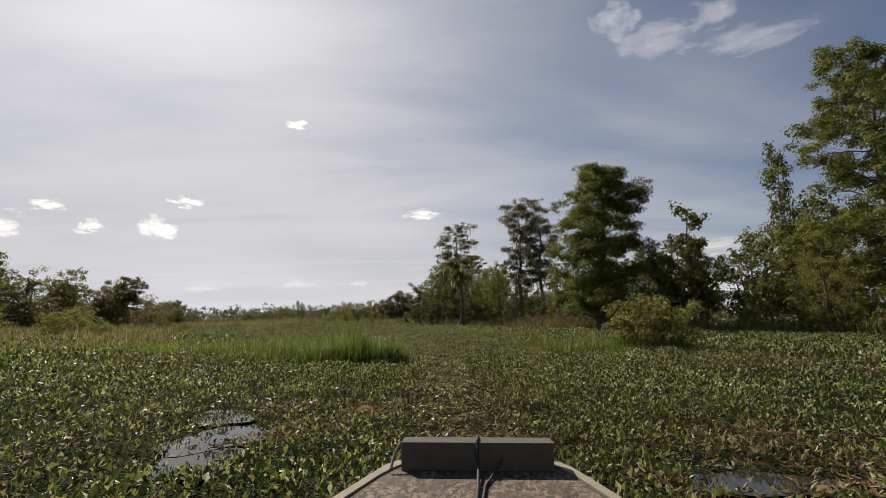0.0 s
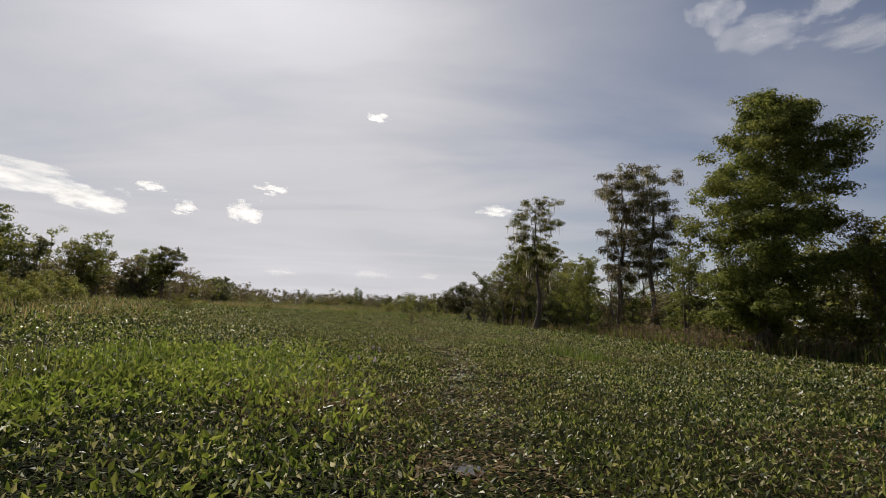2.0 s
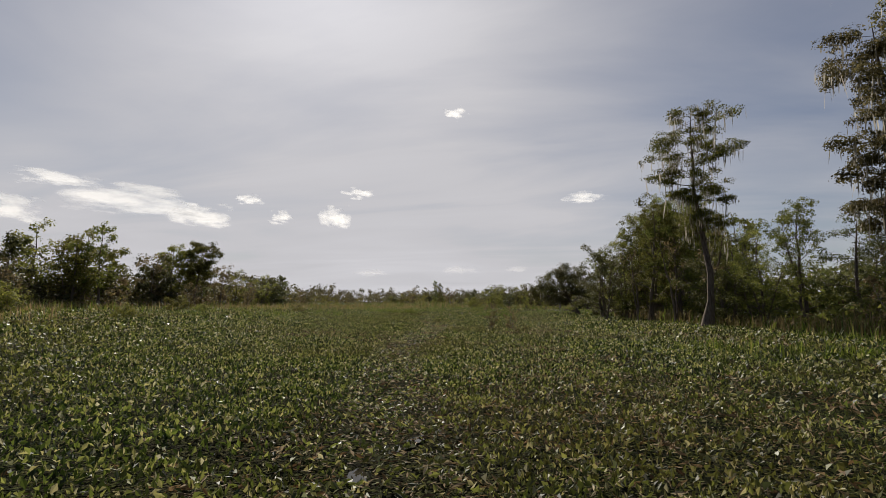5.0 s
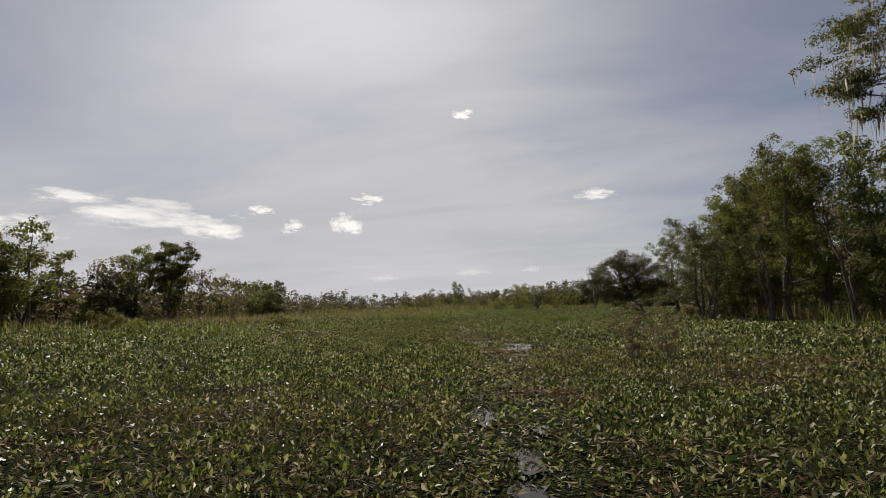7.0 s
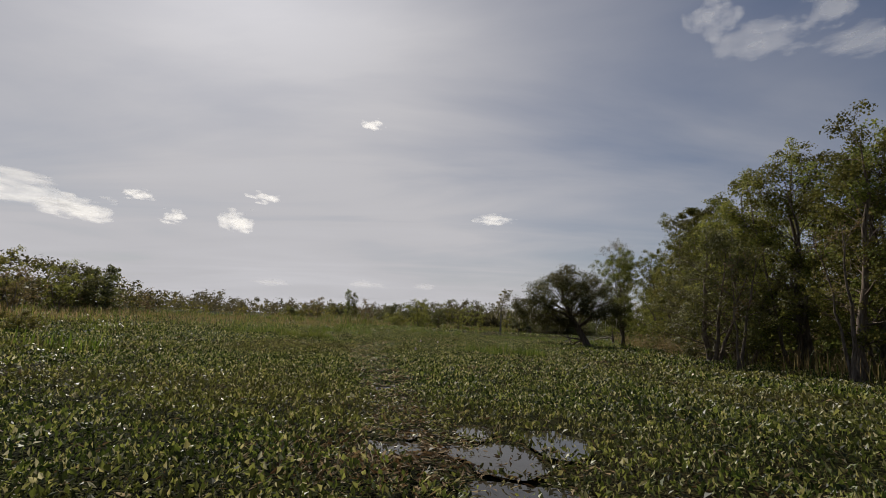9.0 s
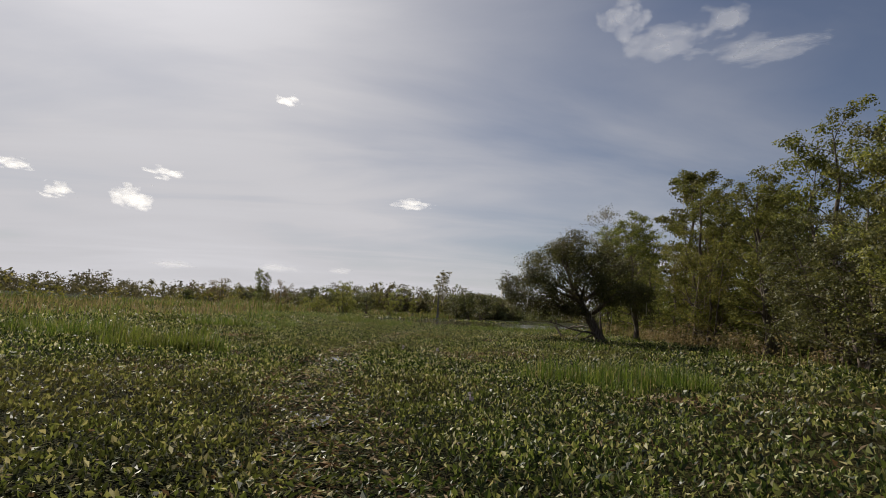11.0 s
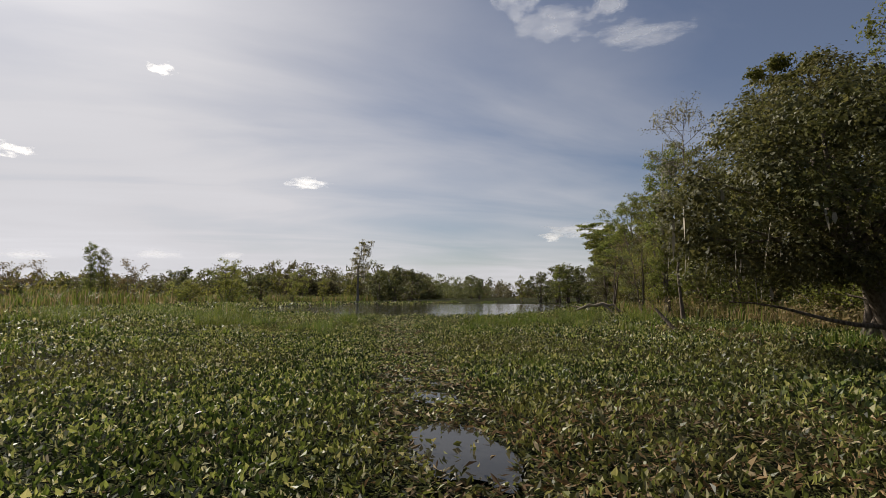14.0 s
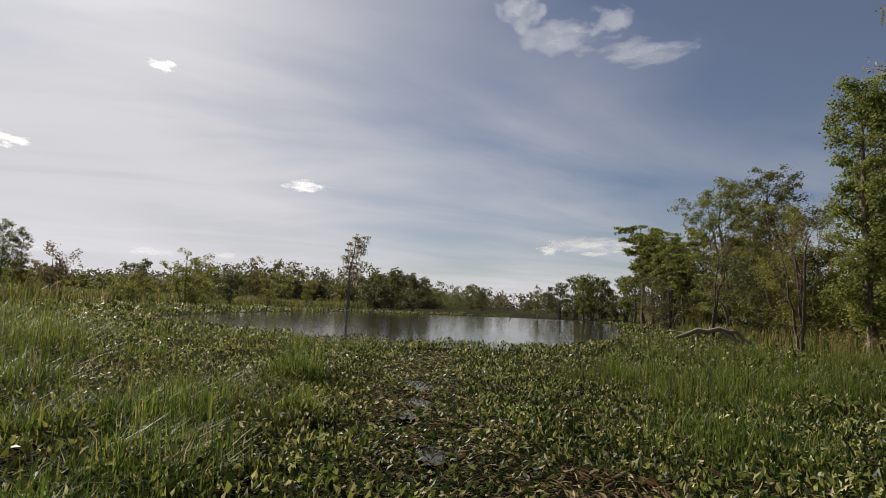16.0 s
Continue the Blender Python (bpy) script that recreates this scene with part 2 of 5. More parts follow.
def raw_mesh(name, verts, faces, material, smooth=False):
    """A mesh from arrays: verts (n, 3) and faces of one size (m, k)."""
    verts, faces = np.asarray(verts, np.float32), np.asarray(faces, np.int32)
    me = bpy.data.meshes.new(name)
    m, k = faces.shape
    me.vertices.add(len(verts)), me.loops.add(m * k), me.polygons.add(m)
    me.vertices.foreach_set("co", verts.ravel())
    me.loops.foreach_set("vertex_index", faces.ravel())
    me.polygons.foreach_set("loop_start", np.arange(0, m * k, k, dtype=np.int32))
    me.polygons.foreach_set("use_smooth", np.full(m, smooth))
    me.update(calc_edges=True)
    me.materials.append(material)
    return me


def piece(name, mesh, parent=None, label=""):
    ob = new(name, mesh)
    if parent is not None:
        ob.parent = parent
    return tagged(ob, label)


def part(name, bm, material, parent, label="", smooth=False):
    me = bpy.data.meshes.new(name)
    bm.to_mesh(me)
    bm.free()
    for p in me.polygons:
        p.use_smooth = smooth
    me.materials.append(material)
    return piece(name, me, parent, label)


def unit(v):
    return v / np.maximum(np.linalg.norm(v, axis=-1, keepdims=True), 1e-9)


def blades(rng, at, length, width, face, fold=0.25):
    """Folded kite leaves: base at `at`, along directions `face`, two triangles each."""
    n = len(at)
    side = unit(np.cross(face, rng.normal(size=(n, 3))))
    up = np.cross(side, face)
    L, Wd = length[:, None], width[:, None]
    mid = at + face * L * 0.5
    v = np.stack([at, mid + side * Wd * 0.5 + up * Wd * fold, at + face * L, mid - side * Wd * 0.5 + up * Wd * fold], 1).reshape(-1, 3)
    b = np.arange(n)[:, None] * 4
    f = np.stack([b + [0, 1, 2], b + [0, 2, 3]], 1).reshape(-1, 3)
    return v, f


def chips(rng, at, length, width, face):
    """The cheapest leaf, one triangle."""
    n = len(at)
    side = unit(np.cross(face, np.array([0, 0, 1.0]) + 0.5 * rng.normal(size=(n, 3)))) * width[:, None]
    L = length[:, None]
    v = np.stack([at, at + face * L + side * 0.3, at + face * L * 0.55 - side * 0.7], 1).reshape(-1, 3)
    return v, np.arange(3 * n).reshape(-1, 3)


def tubes(lines, sides=6):
    """Round tapered limbs along polylines of (x, y, z, radius)."""
    vs, fs, o = [], [], 0
    ang = np.arange(sides) * 2 * np.pi / sides
    for line in lines:
        p = np.asarray(line, float)
        c, r = p[:, :3], p[:, 3]
        d = unit(np.gradient(c, axis=0))
        ref = np.where(np.abs(d[:, 2:3]) > 0.9, [[1.0, 0, 0]], [[0, 0, 1.0]])
        a = unit(np.cross(d, ref))
        b = np.cross(d, a)
        ring = c[:, None] + r[:, None, None] * (np.cos(ang)[None, :, None] * a[:, None] + np.sin(ang)[None, :, None] * b[:, None])
        vs.append(ring.reshape(-1, 3))
        i = np.arange(len(p) - 1)[:, None] * sides
        j = np.arange(sides)[None]
        k = (j + 1) % sides
        fs.append(np.stack([i + j, i + k, i + sides + k, i + sides + j], -1).reshape(-1, 4) + o)
        o += len(p) * sides
    return np.concatenate(vs), np.concatenate(fs)


def smooth_noise(x, y, scale, seed):
    """Cheap value noise on arrays, about 0 to 1."""
    r = np.random.default_rng(seed).random((64, 64))
    u, v = x / scale, y / scale
    i, j = np.floor(u).astype(int), np.floor(v).astype(int)
    a, b = u - i, v - j
    a, b = a * a * (3 - 2 * a), b * b * (3 - 2 * b)
    g = lambda p, q: r[p % 64, q % 64]
    return (g(i, j) * (1 - a) + g(i + 1, j) * a) * (1 - b) + (g(i, j + 1) * (1 - a) + g(i + 1, j + 1) * a) * b


def off_line(x, y, line):
    """Distance from a line of points."""
    best = np.full(len(x), 1e9)
    for (x0, y0), (x1, y1) in zip(line[:-1], line[1:]):
        dx, dy = x1 - x0, y1 - y0
        s = np.clip(((x - x0) * dx + (y - y0) * dy) / (dx * dx + dy * dy + 1e-9), 0, 1)
        best = np.minimum(best, np.hypot(x - x0 - s * dx, y - y0 - s * dy))
    return best


def off_trail(x, y):
    return np.minimum(off_line(x, y, ROUTE), off_line(x, y, TRAIL))


# ---- ground, water ----
# shore of the wooded bank, from south to north, and of the far meadow bank
EAST_SHORE = np.array([(60, -60), (44, 0), (36, 25), (21, 40), (12, 54), (8, 66), (4, 77), (0, 88), (-1, 98), (-1, 108), (1, 118), (0, 127), (8, 145), (22, 162), (40, 200), (60, 260), (90, 330)])
WEST_SHORE = np.array([(-52, -60), (-52, 0), (-52, 60), (-56, 100), (-58, 125), (-46, 150), (-42, 170), (-30, 200), (-10, 215), (10, 235), (25, 262), (50, 300)])
# lake at the north end: outline
LAKE = [(-27.5, 140.5), (-23, 134), (-18.5, 129.3), (-13.5, 127.8), (-9, 131), (-3, 138), (2, 146), (9, 157), (15, 168), (16, 176),
        (9, 180), (0, 178), (-8, 174.5), (-14, 174), (-20, 165), (-25, 153)]
# pools in the trail and beside it: centre, half sizes, turn
POOLS = [(-3.0, 7.2, 0.36, 0.5, 20), (-2.5, 6.0, 0.38, 0.6, -20), (-2.3, 5.0, 0.34, 0.45, 10), (2.5, 4.3, 0.5, 0.25, 0), (-0.1, 19.4, 0.22, 0.5, 0), (-0.1, 17.3, 0.28, 0.3, 10),
         (-1.1, 27.3, 0.2, 0.5, 20), (-2.4, 33.4, 0.14, 0.3, 10), (-1.8, 32.2, 0.2, 0.35, 30), (-3.9, 37.6, 0.18, 0.8, 10), (-9.5, 50.8, 0.22, 0.3, 0), (-9.9, 53.4, 0.2, 0.7, 20),
         (-12.1, 64.0, 0.3, 0.4, 20), (-11.0, 56.2, 0.16, 0.5, 15), (-12.6, 67.2, 0.45, 0.6, 20), (-14.6, 70.1, 0.3, 0.5, 10), (-12.7, 65.7, 0.4, 0.45, 0), (-12.5, 63.5, 0.22, 0.3, 0), (-15.4, 68.9, 0.4, 0.35, 0), (-14.0, 67.6, 0.5, 0.6, 40),
         (-12.3, 61.6, 0.3, 0.4, 0), (-20.4, 88.5, 0.2, 0.5, 0), (-20.1, 85.2, 0.2, 0.35, 0), (-20.6, 93.4, 0.25, 0.35, 0), (-20.4, 95.9, 0.16, 0.7, 0), (-19.6, 104.0, 0.35, 0.6, 0),
         (-19.9, 100.8, 0.4, 0.3, 0), (-18.0, 119.7, 0.24, 0.4, 0), (-17.4, 116.0, 0.28, 0.22, 0), (-18.9, 107.2, 0.3, 0.2, 0), (-17.6, 92.0, 0.3, 0.25, 0), (-16.6, 93.0, 0.35, 0.2, 0)]


POOLS = POOLS[:5] + [(x, y, a * 0.78, b * 0.78, turn) for x, y, a, b, turn in POOLS[5:]]
POOLS += [(-12.6, 67.3, 0.50, 0.80, 20), (-12.4, 65.6, 0.50, 0.70, 0), (-13.6, 69.8, 0.35, 0.60, 15), (-14.2, 68.8, 0.35, 0.60, 10), (-19.5, 104.0, 0.34, 0.80, 0), (-19.3, 106.3, 0.22, 0.40, 0), (-20.6, 90.6, 0.20, 0.8, 5), (-17.7, 121.1, 0.25, 0.4, 0)]
_r = random.Random(5)
for (x0, y0), (x1, y1) in zip(TRAIL[2:-1], TRAIL[3:]):
    for k in range(int((y1 - y0) / 1.5)):
        s = _r.random()
        POOLS.append((float(x0 + (x1 - x0) * s) + _r.uniform(-0.3, 0.3), float(y0 + (y1 - y0) * s), _r.uniform(0.06, 0.16), _r.uniform(0.12, 0.35), _r.uniform(-30, 30)))


def in_polygon(x, y, poly):
    inside = np.zeros(len(x), bool)
    for (x0, y0), (x1, y1) in zip(poly, poly[1:] + poly[:1]):
        cross = ((y0 > y) != (y1 > y)) & (x < (x1 - x0) * (y - y0) / (y1 - y0 + 1e-12) + x0)
        inside ^= cross
    return inside


def in_pools(x, y, grow=1.0):
    hit = np.zeros(len(x), bool)
    wob = 0.75 + 0.6 * smooth_noise(x, y, 0.22, 5)
    for cx, cy, a, b, turn in POOLS:
        c, s = math.cos(radians(turn)), math.sin(radians(turn))
        u, v = (x - cx) * c + (y - cy) * s, -(x - cx) * s + (y - cy) * c
        hit |= (u / a) ** 2 + (v / b) ** 2 < (wob * grow) ** 2
    return hit


def build_ground():
    # one sheet to the horizon, finer near the trail
    lines = np.concatenate([-np.geomspace(2500, 95, 14), np.linspace(-80, 80, 65), np.geomspace(95, 2500, 14)])
    gx, gy = np.meshgrid(lines, lines + 70, indexing="ij")
    z = 0.05 * (smooth_noise(gx, gy, 3.0, 3) - 0.6)
    flat = in_polygon(gx.ravel(), gy.ravel(), LAKE).reshape(gx.shape)
    z = np.where(flat, -0.25, z)
    n = len(lines)
    i, j = np.meshgrid(np.arange(n - 1), np.arange(n - 1), indexing="ij")
    a = (i * n + j).ravel()
    v = np.stack([gx, gy, z], -1).reshape(-1, 3)
    ob = piece("ground", raw_mesh("ground", v, np.stack([a, a + n, a + n + 1, a + 1], -1), M_GROUND, True))
    tagged(ob, "dark floating mat of mud, roots and rotting plants", "marsh", kind="structure")


def build_water():
    cx, cy = np.mean(LAKE, axis=0)
    bm = bmesh.new()
    dense = []
    for (x0, y0), (x1, y1) in zip(LAKE, LAKE[1:] + LAKE[:1]):
        for s in np.arange(0, 1, 0.1):
            dense.append((x0 + (x1 - x0) * s + random.uniform(-0.35, 0.35), y0 + (y1 - y0) * s + random.uniform(-0.35, 0.35)))
    bm.faces.new([bm.verts.new((x, y, 0.03)) for x, y in dense])
    ob = part("water", bm, M_LAKE, None)
    tagged(ob, "still open lake mirroring the pale sky and trees", "water", kind="structure")
    levels = []
    for cx, cy, a, b, turn in POOLS:
        reach = 1.7 * max(a, b)
        taken = {k for px, py, r, k in levels if math.hypot(px - cx, py - cy) < reach + r}
        level = next(k for k in range(40) if k not in taken)
        levels.append((cx, cy, reach, level))
        bm = bmesh.new()
        c, s = math.cos(radians(turn)), math.sin(radians(turn))
        ring = []
        for k in range(36):
            w = k * math.tau / 36
            r = 1.18 + 0.4 * noise.noise((math.cos(w) * 1.7 + cx, math.sin(w) * 1.7 + cy, 0.3))
            u, v = math.cos(w) * a * r, math.sin(w) * b * r
            ring.append(bm.verts.new((cx + u * c - v * s, cy + u * s + v * c, 0.030 + 0.004 * level)))
        bm.faces.new(ring)
        ob = part("water", bm, M_WATER, None)
        tagged(ob, "small open pool of dark water among floating plants", "water", kind="structure")


build_ground()
build_water()


def shore_x(y, shore):
    return np.interp(y, shore[:, 1], shore[:, 0])


# patches where the mat has turned brown: centre x, y, radius
BROWN = [(-3.0, 23.0, 1.0), (-6.9, 61.4, 1.1), (-0.3, 13.5, 1.3), (-2.6, 23.0, 2.0), (0.4, 5.8, 1.3), (2.9, 4.0, 1.2), (-12.4, 64.5, 2.2), (-14.2, 86.0, 1.3), (-7.8, 59.5, 1.6), (-17.0, 92.6, 1.6), (-21.2, 92.8, 1.0),
         (-17.5, 96.0, 1.2), (-15.0, 68.5, 1.6), (-9.2, 52.2, 1.0), (-18.2, 119.5, 0.9), (-17.3, 116.0, 0.9), (-1.9, 6.0, 1.1), (-15.0, 79.0, 1.2), (2.0, 33.0, 1.4), (-6.0, 52.5, 1.2), (-10.5, 57.5, 1.3), (-2.2, 7.6, 1.0), (-1.0, 7.2, 0.9), (3.4, 5.4, 1.3), (2.2, 3.9, 0.9), (-16.6, 93.4, 1.6), (-15.4, 94.4, 1.4), (-17.8, 93.4, 0.9), (-11.5, 86.6, 1.2), (-10.4, 86.0, 1.4), (-5.0, 62.8, 1.3), (-22.3, 94.6, 1.1), (-0.6, 20.6, 1.0), (-25.5, 96.5, 1.6)]


def build_hyacinth():
    rng = np.random.default_rng(11)
    V, F, VD, FD, o, od = [], [], [], [], 0, 0
    # belts round the trail: range, leaves a square metre, leaf length, shape, share of the height
    for lo, hi, dens, size, shape, share in ((0, 2.2, 400, 0.064, blades, 1.0), (0, 2.2, 300, 0.060, chips, 0.75), (2.2, 5.0, 140, 0.068, blades, 1.0), (2.2, 5.0, 380, 0.068, chips, 0.85),
                                             (5.0, 10, 300, 0.092, chips, 1.0), (10, 26, 82, 0.145, chips, 1.0), (26, 62, 14, 0.27, chips, 1.0)):
        x0, x1, y0, y1 = -24 - hi, 4 + hi, 0.5 if hi < 13 else -6, 122 + hi
        n = int((x1 - x0) * (y1 - y0) * dens)
        x, y = rng.uniform(x0, x1, n), rng.uniform(y0, y1, n)
        d = off_line(x, y, ROUTE)
        keep = (d >= lo) & (d < hi) & (x < shore_x(y, EAST_SHORE) + 1.0) & (x > shore_x(y, WEST_SHORE) - 1.0)
        x, y = x[keep], y[keep]
        d = off_line(x, y, TRAIL)
        clump = smooth_noise(x, y, 0.55, 2)
        broad = smooth_noise(x, y, 4.5, 4)
        lump = smooth_noise(x, y, 1.7, 6) if lo > 4 else np.full(len(x), 0.5)
        keep = ~in_polygon(x, y, LAKE) & (~in_pools(x, y, 1.05) | (rng.random(len(x)) < 0.09))
        keep &= rng.random(len(x)) < np.clip(0.5 + 0.9 * clump, 0, 1) * np.where(lump < 0.36, 0.45, 1.0)
        keep &= rng.random(len(x)) < np.where(d < 0.3 + 0.45 * broad, 0.82, 1.0)
        x, y, d, clump, broad, lump = x[keep], y[keep], d[keep], clump[keep], broad[keep], lump[keep]
        n = len(x)
        brown = np.where(d < 0.3 + 0.6 * broad, 0.36, 0.05 + 0.30 * np.clip((broad - 0.58) * 4, 0, 1) * (smooth_noise(x, y, 11.0, 14) > 0.42))
        for bx, by, br in BROWN:
            brown = np.maximum(brown, (0.55 + 0.5 * clump) * np.exp(-((x - bx) ** 2 + (y - by) ** 2) / (0.6 * br * br)))
        dead = rng.random(n) < brown
        low = np.where(d < 0.7, 0.65, 1.0) * np.where(dead, 0.5, 1.0) * np.where(in_pools(x, y, 1.7), 0.45, 1.0)
        z = 0.04 + (0.05 + 0.22 * clump * (0.6 + 0.6 * broad)) * rng.uniform(0.3 if shape is chips else 0.5, 1.0, n) * low * share * (0.45 + 1.1 * lump)
        az = rng.uniform(0, 2 * np.pi, n)
        el = np.radians(np.where(dead, rng.uniform(-20, 45, n), np.where(rng.random(n) < 0.3, rng.uniform(5, 35, n), rng.uniform(35, 85, n))) * np.where(d < 0.6, 0.6, 1))
        face = np.stack([np.cos(az) * np.cos(el), np.sin(az) * np.cos(el), np.sin(el)], 1)
        L = size * rng.uniform(0.65, 1.35, n) * (np.interp(y, [0, 20, 60, 100], [0.9, 0.9, 0.95, 1.05]) if lo < 8 else 1.0)
        at = np.stack([x, y, z], 1) - face * (L * 0.3)[:, None]
        for pick, vv, ff, dd in ((~dead, V, F, False), (dead, VD, FD, True)):
            if not pick.any():
                continue
            wd = L[pick] * (rng.uniform(0.25, 0.5, pick.sum()) if dd else rng.uniform(0.28, 0.70, pick.sum()))
            ln = L[pick] * (1.6 if dd else 1.0)
            v, f = (shape if not dd else chips if shape is chips else blades)(rng, at[pick], ln, wd, face[pick])
            vv.append(v)
            if dd:
                ff.append(f + od)
                od += len(v)
            else:
                ff.append(f + o)
                o += len(v)
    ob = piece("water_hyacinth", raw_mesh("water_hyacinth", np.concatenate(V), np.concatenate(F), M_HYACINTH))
    tagged(ob, "glossy green water hyacinth floating in a dense mat", "water hyacinth", kind="stuff")
    ob = piece("dead_hyacinth", raw_mesh("dead_hyacinth", np.concatenate(VD), np.concatenate(FD), M_DEAD))
    tagged(ob, "brown withered hyacinth leaves pressed flat along the boat trail", "dead plants", kind="stuff")


build_hyacinth()


# ---- grass ----
def grass_blades(rng, x, y, h, width, lean=0.35):
    """Bent blades of two segments (three triangles)."""
    n = len(x)
    az = rng.uniform(0, 2 * np.pi, n)
    out = np.stack([np.cos(az), np.sin(az), 0 * az], 1)
    side = np.stack([-np.sin(az), np.cos(az), 0 * az], 1) * (width / 2)[:, None]
    ln = (lean * rng.uniform(0.05, 1.0, n) ** 1.5 * 2.0 * h)[:, None]
    h = h * (1 - 0.25 * np.minimum(1.0, ln[:, 0] / h))
    base = np.stack([x, y, np.full(n, -0.02)], 1)
    mid = base + out * ln * 0.3 + np.stack([0 * h, 0 * h, h * 0.68], 1)
    tip = base + out * ln + np.stack([0 * h, 0 * h, h], 1)
    v = np.stack([base - side, base + side, mid + side * 0.8, mid - side * 0.8, tip], 1).reshape(-1, 3)
    b = np.arange(n)[:, None] * 5
    f = np.stack([b + [0, 1, 2], b + [0, 2, 3], b + [3, 2, 4]], 1).reshape(-1, 3)
    return v, f


def grass_clump(x, y, r, h, n, material=None, label="tall green marsh grass clump rising from the floating mat", seed=1, width=0.016, name="grass_clump", lean=0.4):
    rng = np.random.default_rng(seed * 77 + 5)
    a, q = rng.uniform(0, 2 * np.pi, n), np.sqrt(rng.random(n)) * r
    q = q * (0.75 + 0.5 * smooth_noise(np.cos(a) * 2 + x, np.sin(a) * 2 + y, 0.8, seed))
    hh = h * rng.uniform(0.3, 1.2, n) * (0.65 + 0.7 * smooth_noise(np.cos(a) * q * 3 + x, np.sin(a) * q * 3 + y, 0.9, seed + 3)) * (1.08 - 0.45 * (q / r) ** 2)
    v, f = grass_blades(rng, np.cos(a) * q, np.sin(a) * q, hh, width * rng.uniform(0.6, 1.3, n), lean)
    ob = piece(name, raw_mesh(name, v, f, material or M_GRASS))
    ob.matrix_basis = pose(x, y, 0.0)
    return tagged(ob, label, "grass", "grass clumps on the marsh", "stuff")


GRASS = [(-1.5, 15.4, 0.5, 0.95, 500), (-2.4, 15.2, 0.7, 1.05, 700), (-3.5, 15.4, 0.9, 1.0, 700), (-4.9, 16.0, 1.1, 0.9, 700), (-2.6, 16.9, 0.8, 0.9, 600), (-4.2, 17.6, 1.2, 0.8, 600), (-6.6, 17.2, 1.5, 0.8, 600), (-6.4, 20.0, 1.8, 0.7, 500), (-8.6, 18.4, 1.6, 0.75, 500),
         (3.9, 18.3, 0.8, 0.75, 500), (4.4, 20.6, 1.4, 0.8, 700), (5.4, 18.0, 1.3, 0.7, 600), (6.2, 21.5, 1.6, 0.8, 600), (-4.0, 23.5, 1.6, 0.55, 600), (-6.5, 24.0, 2.2, 0.6, 700), (1.9, 35.0, 1.0, 0.7, 400), (2.6, 33.2, 0.9, 0.6, 400), (-0.6, 39.0, 1.0, 0.5, 400),
         (-20.6, 118.8, 0.9, 0.72, 900), (-21.6, 118.5, 0.6, 0.6, 500), (-19.6, 121.4, 0.45, 1.0, 400), (-24.6, 123.8, 1.0, 1.1, 600), (-12.3, 120.2, 1.3, 0.9, 900), (-10.6, 119.6, 1.1, 0.8, 700), (-13.8, 121.5, 1.0, 0.85, 600),
         (7.3, 19.7, 0.9, 0.85, 700), (8.6, 19.6, 0.8, 0.8, 600), (5.9, 19.9, 0.7, 0.5, 400),
         (-14.6, 87.6, 1.1, 0.75, 700), (-13.2, 87.9, 1.0, 0.7, 600), (-15.7, 88.0, 0.8, 0.6, 400), (-24.0, 90.0, 0.9, 0.8, 600), (-25.3, 90.4, 1.1, 0.75, 600), (-27.4, 91.8, 1.3, 0.85, 700), (-29.5, 93.0, 1.5, 0.8, 600),
         (-27.2, 102.3, 0.9, 0.75, 500), (-28.8, 103.0, 1.2, 0.8, 500), (-25.8, 105.6, 0.7, 0.7, 400), (-22.7, 119.8, 0.8, 0.6, 500), (-15.3, 117.3, 1.1, 0.6, 600), (-13.9, 119.3, 1.2, 0.65, 600), (-17.0, 109.0, 0.9, 0.35, 500), (-15.9, 109.4, 0.7, 0.3, 300),
         (-23.0, 120.2, 0.8, 0.75, 600), (-24.5, 121.0, 1.1, 0.8, 600), (-19.45, 118.8, 0.26, 0.55, 260), (-20.4, 116.9, 0.6, 0.55, 700), (-20.9, 116.1, 0.55, 0.45, 500), (-12.6, 119.4, 1.0, 0.5, 300), (-11.0, 121.0, 1.3, 0.6, 350), (-8.0, 122.6, 1.2, 0.75, 400), (-5.6, 122.0, 1.3, 0.8, 400), (-10.0, 118.0, 0.9, 0.45, 250),
         (-27.0, 131.0, 1.6, 0.6, 500), (-23.6, 129.6, 1.3, 0.5, 450), (-21.6, 127.9, 1.2, 0.5, 400), (-25.4, 127.6, 1.4, 0.6, 450), (-29.0, 129.0, 1.6, 0.65, 450), (-32.5, 131.0, 1.7, 0.7, 450), (-18.2, 126.2, 1.0, 0.45, 350), (-35.5, 134.0, 2.0, 0.8, 450), (-30.5, 135.0, 1.8, 0.7, 500), (-20.0, 127.4, 1.0, 0.45, 400), (-33.0, 127.0, 1.6, 0.6, 400), (-26.0, 124.0, 1.2, 0.55, 400), (-6.5, 126.5, 1.3, 0.7, 500), (-9.5, 126.0, 1.2, 0.6, 500), (-3.0, 125.0, 1.3, 0.8, 500)]
for k, (x, y, r, h, n) in enumerate(GRASS):
    n = int(n * 1.7)
    grass_clump(x, y, r, h * (1.1 if y > 122 else 0.8 if y > 105 else 0.9), n, seed=k + 1, width=0.011 if y > 105 else 0.014, lean=0.7 if y > 105 else 0.4)
for k, (x, y, r) in enumerate([(-2.9, 23.3, 0.55), (-3.4, 22.6, 0.5), (-2.6, 22.4, 0.4), (-7.6, 61.2, 0.9), (-6.4, 61.8, 0.8)]):
    grass_clump(x, y, r, 0.55, 120, M_DEAD, "bare brown stems of dead weed sticking out of the mat", 95 + k, 0.011, "dead_stems", 0.9)
_r = random.Random(17)
